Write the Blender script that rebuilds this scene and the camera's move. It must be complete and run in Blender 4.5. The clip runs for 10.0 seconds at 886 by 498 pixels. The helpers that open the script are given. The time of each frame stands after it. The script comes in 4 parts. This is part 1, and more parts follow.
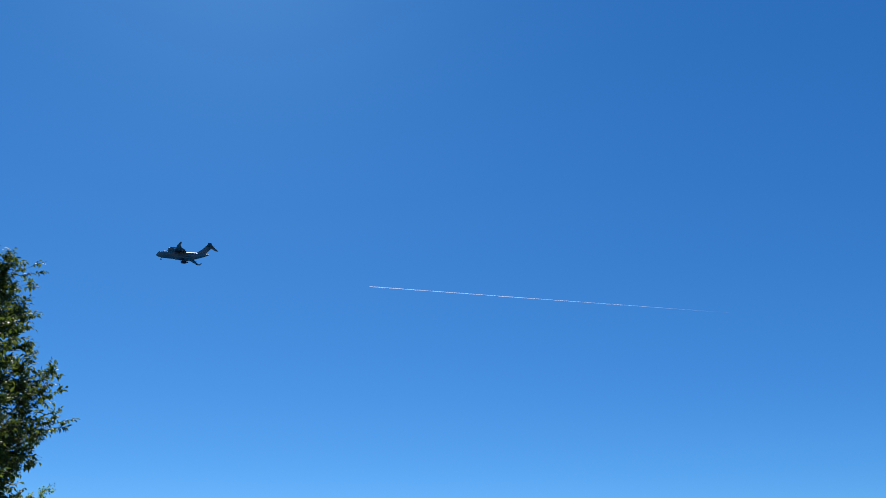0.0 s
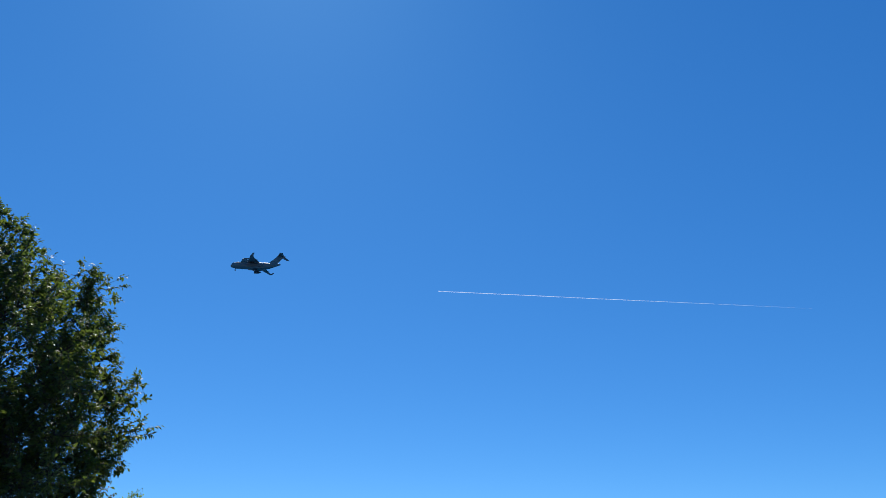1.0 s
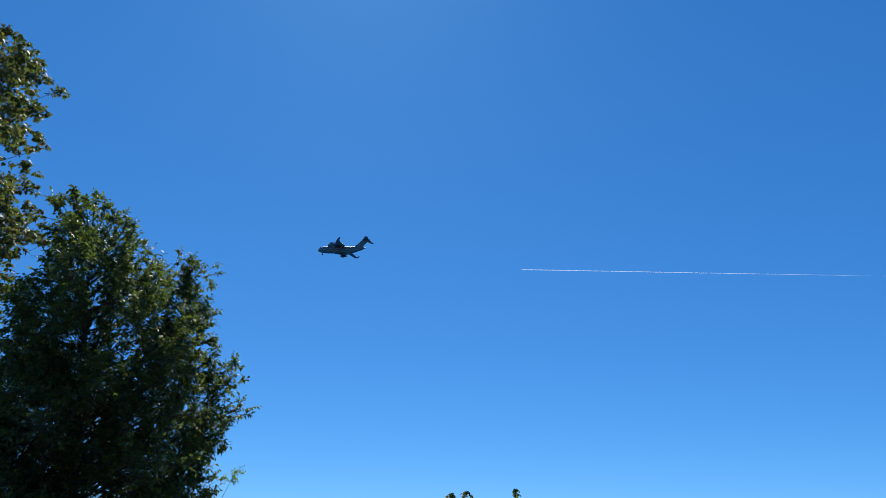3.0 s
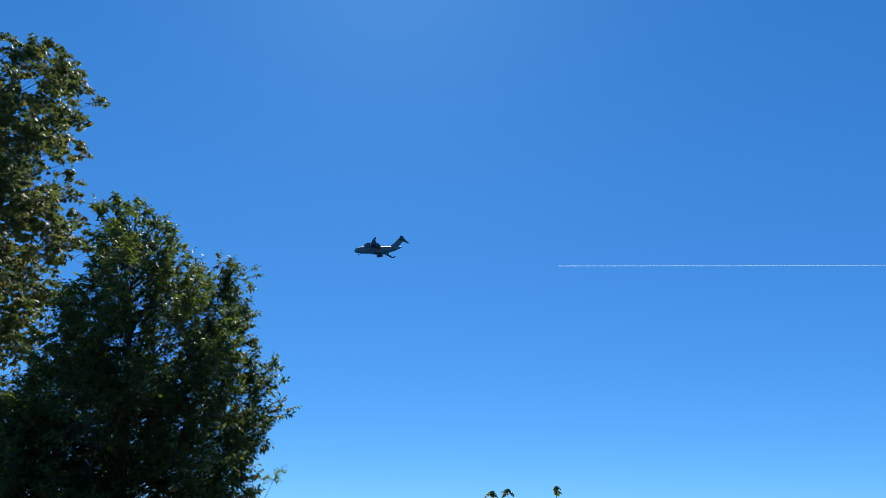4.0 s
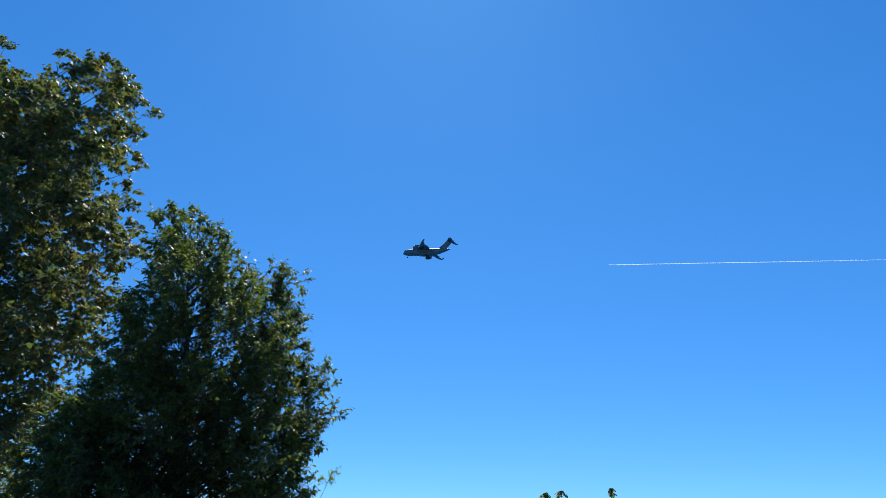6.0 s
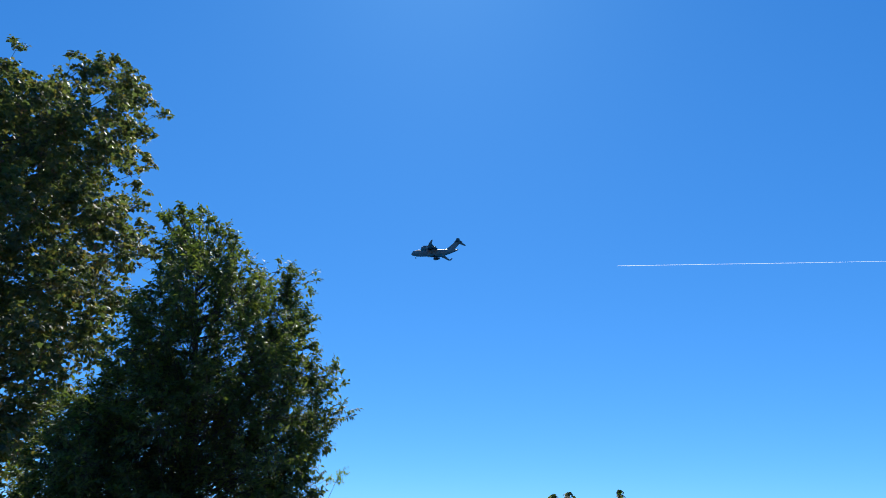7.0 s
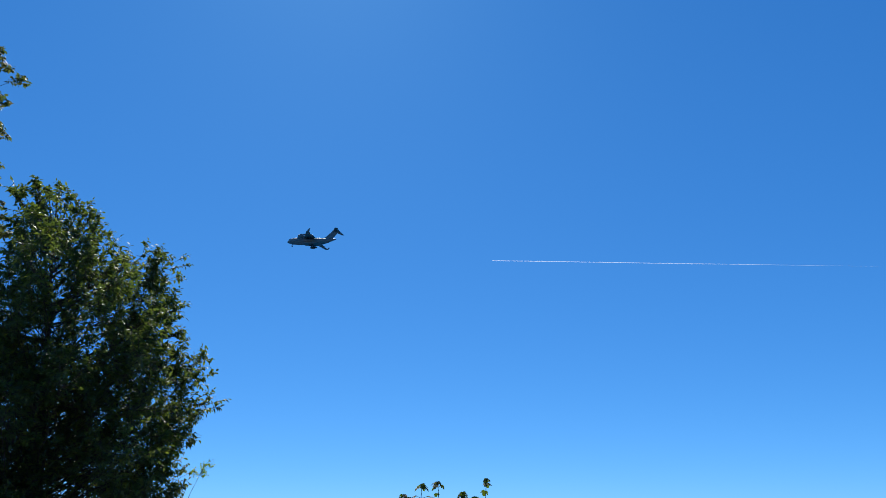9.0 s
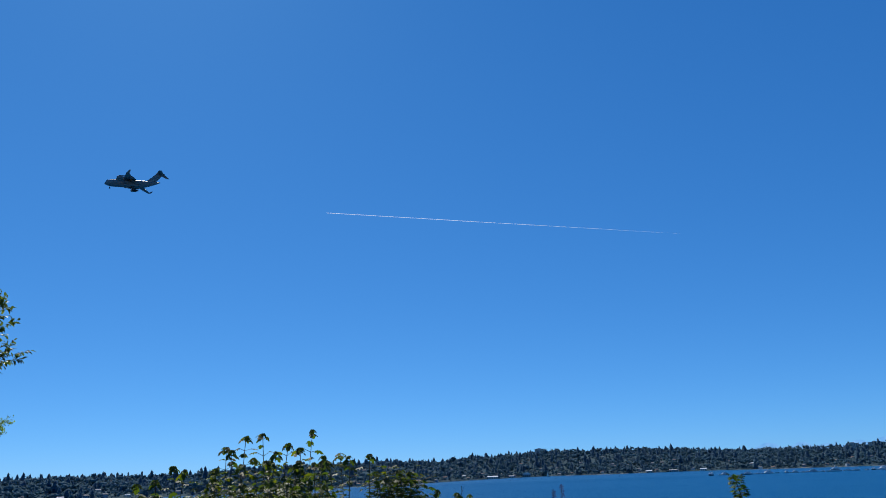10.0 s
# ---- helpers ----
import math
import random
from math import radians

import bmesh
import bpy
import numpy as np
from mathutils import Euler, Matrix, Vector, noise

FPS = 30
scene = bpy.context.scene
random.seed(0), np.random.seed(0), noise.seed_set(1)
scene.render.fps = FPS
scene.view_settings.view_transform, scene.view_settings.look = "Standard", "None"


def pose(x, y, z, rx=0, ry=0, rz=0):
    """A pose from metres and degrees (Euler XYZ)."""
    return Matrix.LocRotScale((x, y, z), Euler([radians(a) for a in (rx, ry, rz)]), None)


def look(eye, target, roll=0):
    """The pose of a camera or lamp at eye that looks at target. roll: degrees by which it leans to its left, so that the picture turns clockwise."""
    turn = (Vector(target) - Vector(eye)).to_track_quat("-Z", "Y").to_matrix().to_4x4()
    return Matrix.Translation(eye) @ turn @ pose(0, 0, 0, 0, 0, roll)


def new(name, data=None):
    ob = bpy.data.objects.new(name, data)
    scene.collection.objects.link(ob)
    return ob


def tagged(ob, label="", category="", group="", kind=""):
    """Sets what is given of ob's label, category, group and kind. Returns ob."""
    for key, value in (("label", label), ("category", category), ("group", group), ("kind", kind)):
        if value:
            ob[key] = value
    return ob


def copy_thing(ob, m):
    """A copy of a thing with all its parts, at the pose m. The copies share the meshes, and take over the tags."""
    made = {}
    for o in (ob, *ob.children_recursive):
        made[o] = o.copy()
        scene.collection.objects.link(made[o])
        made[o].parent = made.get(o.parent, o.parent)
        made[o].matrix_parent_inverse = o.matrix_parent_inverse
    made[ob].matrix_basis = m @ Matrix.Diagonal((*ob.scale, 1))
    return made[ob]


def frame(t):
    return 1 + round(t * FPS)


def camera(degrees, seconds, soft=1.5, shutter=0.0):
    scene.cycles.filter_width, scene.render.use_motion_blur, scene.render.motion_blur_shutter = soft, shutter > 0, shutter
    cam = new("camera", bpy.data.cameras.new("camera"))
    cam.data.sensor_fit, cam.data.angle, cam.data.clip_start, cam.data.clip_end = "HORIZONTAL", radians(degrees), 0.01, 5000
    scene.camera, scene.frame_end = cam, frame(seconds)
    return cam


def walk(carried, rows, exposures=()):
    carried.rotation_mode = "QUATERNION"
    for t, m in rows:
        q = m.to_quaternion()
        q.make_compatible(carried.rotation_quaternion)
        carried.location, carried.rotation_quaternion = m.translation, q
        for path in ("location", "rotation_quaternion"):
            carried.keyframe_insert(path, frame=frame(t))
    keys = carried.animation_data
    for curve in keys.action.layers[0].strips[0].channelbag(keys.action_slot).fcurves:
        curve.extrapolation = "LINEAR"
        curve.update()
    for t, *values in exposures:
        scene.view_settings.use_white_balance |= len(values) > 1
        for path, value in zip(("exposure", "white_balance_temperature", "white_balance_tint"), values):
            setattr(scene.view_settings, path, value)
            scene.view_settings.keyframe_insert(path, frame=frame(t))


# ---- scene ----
cam = camera(61.84, 10.0, soft=0.55)
EYE = 24.0  # height of the eye over the lake
# seconds, yaw, pitch, roll: the camera is held in place and turned
TURNS = [
    (0, -19.94, 22.65, -0.28),
    (0.5, -16.98, 23.00, -0.12),
    (1, -14.36, 22.94, 0.07),
    (1.5, -11.82, 22.75, 0.51),
    (2, -10.01, 22.18, 0.68),
    (3.5, -6.11, 21.13, 0.76),
    (4, -4.51, 21.13, 0.66),
    (4.5, -3.09, 21.11, 0.62),
    (5, -2.11, 21.11, 0.70),
    (5.5, -1.22, 21.14, 0.83),
    (7, 0.19, 21.22, 1.36),
    (7.5, 0.13, 21.22, 1.34),
    (8, -0.47, 21.21, 1.46),
    (8.5, -4.03, 21.04, 0.98),
    (9, -9.90, 20.63, -0.21),
    (9.5, -16.58, 19.04, -1.37),
    (10, -23.30, 16.78, -2.20),
]
walk(cam, [(t, pose(0, 0, EYE, 90 + tilt, 0, yaw) @ pose(0, 0, 0, 0, 0, lean)) for t, yaw, tilt, lean in TURNS],
     exposures=[(0, 0.68), (0.5, 0.7), (1, 0.82), (2, 0.72), (4, 0.92), (5.5, 1.08), (7.5, 1.14), (8.5, 1.01), (9.5, 0.75), (10, 0.67)])
# ---- world and sun ----
SUN_TURN, SUN_HIGH = 1.0, 48.0  # degrees to the left of straight ahead, and up
world = bpy.data.worlds.new("sky")
scene.world = world
world.use_nodes = True
wn, wl = world.node_tree.nodes, world.node_tree.links
wn.clear()
sky = wn.new("ShaderNodeTexSky")
sky.sky_type = "NISHITA"
sky.sun_disc = False
sky.sun_elevation = radians(SUN_HIGH)
sky.sun_rotation = radians(-SUN_TURN)
sky.altitude = 100
sky.air_density = 0.5
sky.dust_density = 0.1
sky.ozone_density = 2.5
apart, deep = wn.new("ShaderNodeSeparateColor"), wn.new("ShaderNodeCombineColor")
back = wn.new("ShaderNodeBackground")
back.inputs["Strength"].default_value = 0.0845
wout = wn.new("ShaderNodeOutputWorld")
wl.new(sky.outputs[0], apart.inputs[0])
for i, (power, gain) in enumerate(((0.95, 0.262), (0.65, 0.985), (0.51, 2.23))):  # a deep, clean blue
    soften, weigh = wn.new("ShaderNodeMath"), wn.new("ShaderNodeMath")
    soften.operation, weigh.operation = "POWER", "MULTIPLY"
    soften.inputs[1].default_value, weigh.inputs[1].default_value = power, gain
    wl.new(apart.outputs[i], soften.inputs[0])
    wl.new(soften.outputs[0], weigh.inputs[0])
    wl.new(weigh.outputs[0], deep.inputs[i])
wl.new(deep.outputs[0], back.inputs["Color"])
wl.new(back.outputs[0], wout.inputs["Surface"])

sun_data = bpy.data.lights.new("sun", "SUN")
sun_data.energy, sun_data.angle, sun_data.color = 2.7, radians(0.53), (1.0, 0.95, 0.88)
sun = new("sun", sun_data)
sun_way = Vector((-math.sin(radians(SUN_TURN)) * math.cos(radians(SUN_HIGH)),
                  math.cos(radians(SUN_TURN)) * math.cos(radians(SUN_HIGH)), math.sin(radians(SUN_HIGH))))
sun.matrix_world = look(sun_way * 100, (0, 0, 0))


# ---- materials ----
def shader(name):
    m = bpy.data.materials.new(name)
    m.use_nodes = True
    n, l = m.node_tree.nodes, m.node_tree.links
    return m, n, l, n["Principled BSDF"]


def noise_ramp(n, l, scale, low, high, detail=4.0, coords="Object"):
    """A colour between low and high by noise of that scale."""
    tc = n.new("ShaderNodeTexCoord")
    tex = n.new("ShaderNodeTexNoise")
    tex.inputs["Scale"].default_value = scale
    tex.inputs["Detail"].default_value = detail
    ramp = n.new("ShaderNodeValToRGB")
    ramp.color_ramp.elements[0].position, ramp.color_ramp.elements[1].position = 0.3, 0.7
    ramp.color_ramp.elements[0].color = (*low, 1)
    ramp.color_ramp.elements[1].color = (*high, 1)
    l.new(tc.outputs[coords], tex.inputs["Vector"])
    l.new(tex.outputs["Fac"], ramp.inputs["Fac"])
    return ramp.outputs["Color"], tex.outputs["Fac"]


def bumped(n, l, bsdf, height, strength, distance):
    b = n.new("ShaderNodeBump")
    b.inputs["Strength"].default_value, b.inputs["Distance"].default_value = strength, distance
    l.new(height, b.inputs["Height"])
    l.new(b.outputs["Normal"], bsdf.inputs["Normal"])


def plain(name, low, high, scale=3.0, rough=0.6, metal=0.0, bump=0.0, dist=0.01):
    m, n, l, bsdf = shader(name)
    col, fac = noise_ramp(n, l, scale, low, high)
    l.new(col, bsdf.inputs["Base Color"])
    bsdf.inputs["Roughness"].default_value = rough
    bsdf.inputs["Metallic"].default_value = metal
    if bump:
        bumped(n, l, bsdf, fac, bump, dist)
    return m


def leaf_material(name, colours, glow, rough=0.38, share=0.35, gloss=0.5):
    """Leaves: a waxy face and light that comes through; each leaf has its own tone."""
    m, n, l, bsdf = shader(name)
    geo, info = n.new("ShaderNodeNewGeometry"), n.new("ShaderNodeObjectInfo")
    add = n.new("ShaderNodeMath")
    add.operation = "ADD"
    frac = n.new("ShaderNodeMath")
    frac.operation = "FRACT"
    l.new(geo.outputs["Random Per Island"], add.inputs[0])
    l.new(info.outputs["Random"], add.inputs[1])
    l.new(add.outputs[0], frac.inputs[0])
    ramp = n.new("ShaderNodeValToRGB")
    els = ramp.color_ramp.elements
    for i, c in enumerate(colours):
        at = i / (len(colours) - 1)
        e = els[0] if i == 0 else els[-1] if i == len(colours) - 1 else els.new(at)
        e.color = (*c, 1)
    l.new(frac.outputs[0], ramp.inputs["Fac"])
    tex = n.new("ShaderNodeTexNoise")
    tex.inputs["Scale"].default_value = 35.0
    tc = n.new("ShaderNodeTexCoord")
    l.new(tc.outputs["Object"], tex.inputs["Vector"])
    mixed = n.new("ShaderNodeMix")
    mixed.data_type, mixed.blend_type = "RGBA", "MULTIPLY"
    mixed.inputs[0].default_value = 0.5
    l.new(ramp.outputs["Color"], mixed.inputs[6])
    l.new(tex.outputs["Fac"], mixed.inputs[7])
    l.new(mixed.outputs[2], bsdf.inputs["Base Color"])
    bsdf.inputs["Roughness"].default_value = rough
    bsdf.inputs["Specular IOR Level"].default_value = gloss
    tr = n.new("ShaderNodeBsdfTranslucent")
    tint = n.new("ShaderNodeMix")
    tint.data_type, tint.blend_type = "RGBA", "MULTIPLY"
    tint.inputs[0].default_value = 1.0
    tint.inputs[7].default_value = (*glow, 1)
    l.new(ramp.outputs["Color"], tint.inputs[6])
    l.new(tint.outputs[2], tr.inputs["Color"])
    mix = n.new("ShaderNodeMixShader")
    mix.inputs[0].default_value = share
    l.new(bsdf.outputs[0], mix.inputs[1])
    l.new(tr.outputs[0], mix.inputs[2])
    l.new(mix.outputs[0], n["Material Output"].inputs["Surface"])
    return m


LEAF_SMALL = leaf_material("small_leaf", [(0.036, 0.058, 0.03), (0.068, 0.096, 0.04), (0.045, 0.068, 0.036), (0.115, 0.142, 0.045)], (2.5, 2.5, 0.75), rough=0.5, share=0.45, gloss=0.32)
LEAF_MAPLE = leaf_material("maple_leaf", [(0.052, 0.074, 0.042), (0.064, 0.088, 0.046), (0.054, 0.077, 0.044), (0.068, 0.088, 0.042), (0.08, 0.09, 0.042), (0.135, 0.105, 0.04)], (2.4, 2.4, 0.9), rough=0.55, share=0.42, gloss=0.4)
LEAF_SHOOT = leaf_material("shoot_leaf", [(0.026, 0.05, 0.017), (0.046, 0.078, 0.022), (0.03, 0.056, 0.019), (0.1, 0.125, 0.02)], (2.5, 2.4, 0.5), rough=0.5, share=0.45, gloss=0.16)
LEAF_YOUNG = leaf_material("young_leaf", [(0.1, 0.17, 0.02), (0.17, 0.24, 0.03), (0.08, 0.13, 0.02)], (2.8, 2.8, 0.5), share=0.5, gloss=0.25)
SEED = plain("winged_seed", (0.13, 0.075, 0.05), (0.24, 0.14, 0.095), 40, 0.7)
BARK = plain("bark", (0.03, 0.025, 0.02), (0.09, 0.075, 0.06), 14, 0.9, bump=0.6, dist=0.02)
TWIG = plain("twig_bark", (0.025, 0.02, 0.015), (0.06, 0.045, 0.033), 30, 0.85)
STEM = plain("green_stem", (0.03, 0.042, 0.014), (0.06, 0.055, 0.022), 20, 0.75)
FLOWER = plain("purple_flower", (0.12, 0.04, 0.13), (0.2, 0.08, 0.18), 60, 0.7)
GREY = plain("aircraft_grey", (0.14, 0.133, 0.125), (0.19, 0.182, 0.172), 0.5, 0.5)
DARK = plain("dark_metal", (0.03, 0.03, 0.035), (0.06, 0.06, 0.065), 2, 0.45, 0.3)
RUBBER = plain("rubber", (0.015, 0.015, 0.015), (0.03, 0.03, 0.03), 4, 0.8)
GELCOAT = plain("white_gelcoat", (0.68, 0.68, 0.67), (0.8, 0.8, 0.79), 0.6, 0.3)
NAVY = plain("navy_gelcoat", (0.02, 0.03, 0.06), (0.035, 0.05, 0.09), 0.6, 0.3)
SMOKED = plain("smoked_glass", (0.02, 0.025, 0.03), (0.03, 0.035, 0.04), 1, 0.08)
TIMBER = plain("weathered_timber", (0.2, 0.17, 0.14), (0.32, 0.28, 0.24), 2, 0.85)
STONE = plain("shore_stone", (0.2, 0.19, 0.17), (0.36, 0.34, 0.31), 0.3, 0.9)


def ground_material():
    m, n, l, bsdf = shader("hillside_ground")
    # the woods' floor across the lake, its colour tinted with the woods' haze blue
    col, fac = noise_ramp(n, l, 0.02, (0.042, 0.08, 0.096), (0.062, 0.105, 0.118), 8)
    # unseen dry grass on the bluff, kept pale to bounce sun into leaves
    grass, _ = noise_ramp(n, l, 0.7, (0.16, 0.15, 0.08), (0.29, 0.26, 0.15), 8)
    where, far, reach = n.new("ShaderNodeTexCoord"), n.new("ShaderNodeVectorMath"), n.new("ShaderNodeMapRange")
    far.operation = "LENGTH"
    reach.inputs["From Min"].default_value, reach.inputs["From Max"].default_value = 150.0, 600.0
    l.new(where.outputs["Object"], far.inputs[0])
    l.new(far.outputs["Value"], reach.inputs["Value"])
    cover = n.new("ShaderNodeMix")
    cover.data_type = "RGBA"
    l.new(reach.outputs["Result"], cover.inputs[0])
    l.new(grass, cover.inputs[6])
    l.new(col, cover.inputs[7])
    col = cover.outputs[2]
    fine, ff = noise_ramp(n, l, 1.5, (0.6, 0.6, 0.6), (1.0, 1.0, 1.0), 6)
    mix = n.new("ShaderNodeMix")
    mix.data_type, mix.blend_type = "RGBA", "MULTIPLY"
    mix.inputs[0].default_value = 1.0
    l.new(col, mix.inputs[6])
    l.new(fine, mix.inputs[7])
    l.new(mix.outputs[2], bsdf.inputs["Base Color"])
    bsdf.inputs["Roughness"].default_value = 0.95
    bsdf.inputs["Specular IOR Level"].default_value = 0.05
    bumped(n, l, bsdf, ff, 0.5, 0.1)
    return m


def water_material():
    m, n, l, bsdf = shader("lake_water")
    # reflected sky blue is put into the base colour; real mirroring is kept low
    bsdf.inputs["Base Color"].default_value = (0.001, 0.078, 0.2, 1)
    bsdf.inputs["Specular Tint"].default_value = (0.1, 0.8, 1.0, 1)
    bsdf.inputs["Roughness"].default_value = 0.32
    bsdf.inputs["IOR"].default_value = 1.33
    tc = n.new("ShaderNodeTexCoord")
    # calm water under the lee of the far shore mirrors more of the low sky
    out, calm = n.new("ShaderNodeVectorMath"), n.new("ShaderNodeMapRange")
    out.operation = "LENGTH"
    for socket, value in (("From Min", 1540.0), ("From Max", 1640.0), ("To Min", 0.04), ("To Max", 0.11)):
        calm.inputs[socket].default_value = value
    l.new(tc.outputs["Object"], out.inputs[0])
    l.new(out.outputs["Value"], calm.inputs["Value"])
    l.new(calm.outputs["Result"], bsdf.inputs["Specular IOR Level"])
    small, large = n.new("ShaderNodeTexNoise"), n.new("ShaderNodeTexNoise")
    small.inputs["Scale"].default_value, small.inputs["Detail"].default_value = 0.45, 5
    large.inputs["Scale"].default_value, large.inputs["Detail"].default_value = 0.004, 3
    l.new(tc.outputs["Object"], small.inputs["Vector"])
    l.new(tc.outputs["Object"], large.inputs["Vector"])
    ramp = n.new("ShaderNodeValToRGB")
    ramp.color_ramp.elements[0].position, ramp.color_ramp.elements[1].position = 0.4, 0.62
    ramp.color_ramp.elements[0].color, ramp.color_ramp.elements[1].color = (0.6, 0.6, 0.6, 1), (1, 1, 1, 1)
    l.new(large.outputs["Fac"], ramp.inputs["Fac"])
    b = n.new("ShaderNodeBump")
    b.inputs["Distance"].default_value = 1.2
    l.new(ramp.outputs["Color"], b.inputs["Strength"])
    l.new(small.outputs["Fac"], b.inputs["Height"])
    l.new(b.outputs["Normal"], bsdf.inputs["Normal"])
    return m


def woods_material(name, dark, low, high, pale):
    """Far foliage: tones differing by tree, haze blue in the colours, light coming through."""
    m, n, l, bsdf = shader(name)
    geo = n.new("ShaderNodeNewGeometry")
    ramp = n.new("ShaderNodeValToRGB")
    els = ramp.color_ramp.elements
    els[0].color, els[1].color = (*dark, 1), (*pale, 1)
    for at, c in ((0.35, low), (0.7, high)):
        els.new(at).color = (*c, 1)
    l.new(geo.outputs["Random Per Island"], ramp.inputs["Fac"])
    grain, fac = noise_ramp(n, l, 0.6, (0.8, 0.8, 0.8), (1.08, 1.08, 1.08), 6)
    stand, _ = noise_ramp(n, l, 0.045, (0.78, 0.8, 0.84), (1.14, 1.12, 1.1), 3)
    out = ramp.outputs["Color"]
    for other in (grain, stand):
        mix = n.new("ShaderNodeMix")
        mix.data_type, mix.blend_type = "RGBA", "MULTIPLY"
        mix.inputs[0].default_value = 1.0
        l.new(out, mix.inputs[6])
        l.new(other, mix.inputs[7])
        out = mix.outputs[2]
    l.new(out, bsdf.inputs["Base Color"])
    bsdf.inputs["Roughness"].default_value = 0.8
    bsdf.inputs["Specular IOR Level"].default_value = 0.05
    bumped(n, l, bsdf, fac, 0.4, 0.8)
    tr, both = n.new("ShaderNodeBsdfTranslucent"), n.new("ShaderNodeMixShader")
    l.new(out, tr.inputs["Color"])
    both.inputs[0].default_value = 0.4
    l.new(bsdf.outputs[0], both.inputs[1])
    l.new(tr.outputs[0], both.inputs[2])
    l.new(both.outputs[0], n["Material Output"].inputs["Surface"])
    return m


def cloud_material():
    """Ice crystals: white, lit from all sides."""
    m, n, l, bsdf = shader("ice_cloud")
    bsdf.inputs["Base Color"].default_value = (0.9, 0.9, 0.9, 1)
    bsdf.inputs["Roughness"].default_value = 1.0
    tr = n.new("ShaderNodeBsdfTranslucent")
    tr.inputs["Color"].default_value = (0.95, 0.95, 0.95, 1)
    mix = n.new("ShaderNodeMixShader")
    mix.inputs[0].default_value = 0.85
    l.new(bsdf.outputs[0], mix.inputs[1])
    l.new(tr.outputs[0], mix.inputs[2])
    thin, clear = n.new("ShaderNodeMixShader"), n.new("ShaderNodeBsdfTransparent")
    thin.inputs[0].default_value = 0.56
    l.new(mix.outputs[0], thin.inputs[1])
    l.new(clear.outputs[0], thin.inputs[2])
    l.new(thin.outputs[0], n["Material Output"].inputs["Surface"])
    return m


def backdrop_material():
    """Snowy peaks as a glowing backdrop, the air's blue haze put into the colour."""
    m, n, l, bsdf = shader("distant_peaks")
    col, fac = noise_ramp(n, l, 0.03, (0.09, 0.245, 0.51), (0.145, 0.31, 0.57), 6)
    em = n.new("ShaderNodeEmission")
    l.new(col, em.inputs["Color"])
    em.inputs["Strength"].default_value = 1.0
    l.new(em.outputs[0], n["Material Output"].inputs["Surface"])
    return m


GROUND, WATER, CLOUD, PEAKS = ground_material(), water_material(), cloud_material(), backdrop_material()
# the blue of distance haze is put into both foliage colours
FIRS = woods_material("hazed_conifer_foliage", (0.062, 0.128, 0.18), (0.072, 0.144, 0.198), (0.082, 0.158, 0.208), (0.094, 0.172, 0.218))
BROAD = woods_material("hazed_broad_foliage", (0.086, 0.17, 0.214), (0.1, 0.19, 0.232), (0.112, 0.205, 0.24), (0.134, 0.228, 0.244))
WALLS = [plain("house_paint", lo, hi, 1.2, 0.8) for lo, hi in (
    ((0.6, 0.58, 0.54), (0.72, 0.7, 0.66)), ((0.3, 0.3, 0.3), (0.38, 0.38, 0.38)), ((0.36, 0.28, 0.2), (0.45, 0.35, 0.26)),
    ((0.2, 0.25, 0.3), (0.27, 0.32, 0.37)), ((0.5, 0.46, 0.36), (0.6, 0.55, 0.45)))]
ROOFS = [plain("roof_shingle", lo, hi, 1.5, 0.85) for lo, hi in (
    ((0.12, 0.12, 0.12), (0.2, 0.2, 0.2)), ((0.28, 0.27, 0.26), (0.38, 0.37, 0.36)), ((0.16, 0.12, 0.1), (0.24, 0.18, 0.15)),
    ((0.2, 0.12, 0.09), (0.28, 0.17, 0.13)), ((0.55, 0.55, 0.54), (0.68, 0.68, 0.67)))]
GLASS_DARK = plain("window_glass", (0.03, 0.04, 0.05), (0.06, 0.07, 0.08), 1, 0.06)
CONCRETE = plain("pale_concrete", (0.4, 0.39, 0.37), (0.52, 0.51, 0.48), 0.4, 0.85)


# ---- building helpers ----
def thing(name, at, label, category, group="", turn=0.0, size=1.0):
    ob = new(name)
    ob.empty_display_size = 0.2
    ob.matrix_world = pose(*at, 0, 0, turn) @ Matrix.Scale(size, 4)
    return tagged(ob, label, category, group)


def part(name, bm, material, parent, label="", smooth=False):
    """Links a bmesh or a mesh as one object under a thing or a part."""
    if isinstance(bm, bpy.types.Mesh):
        me = bm
    else:
        me = bpy.data.meshes.new(name)
        bmesh.ops.recalc_face_normals(bm, faces=bm.faces)
        bm.to_mesh(me)
        bm.free()
    if not me.materials:
        me.materials.append(material)
    if smooth:
        me.polygons.foreach_set("use_smooth", [True] * len(me.polygons))
    ob = new(name, me)
    ob.parent = parent
    if label:
        ob["label"] = label
    return ob


def mesh_of(name, verts, faces, material, smooth=False):
    """A mesh from arrays; all faces have the same number of corners."""
    verts, faces = np.asarray(verts, np.float32), np.asarray(faces, np.int32)
    me = bpy.data.meshes.new(name)
    k = faces.shape[1]
    me.vertices.add(len(verts))
    me.vertices.foreach_set("co", verts.ravel())
    me.loops.add(faces.size)
    me.loops.foreach_set("vertex_index", faces.ravel())
    me.polygons.add(len(faces))
    me.polygons.foreach_set("loop_start", np.arange(0, faces.size, k, dtype=np.int32))
    me.update(calc_edges=True)
    me.materials.append(material)
    if smooth:
        me.polygons.foreach_set("use_smooth", np.ones(len(faces), bool))
    return me


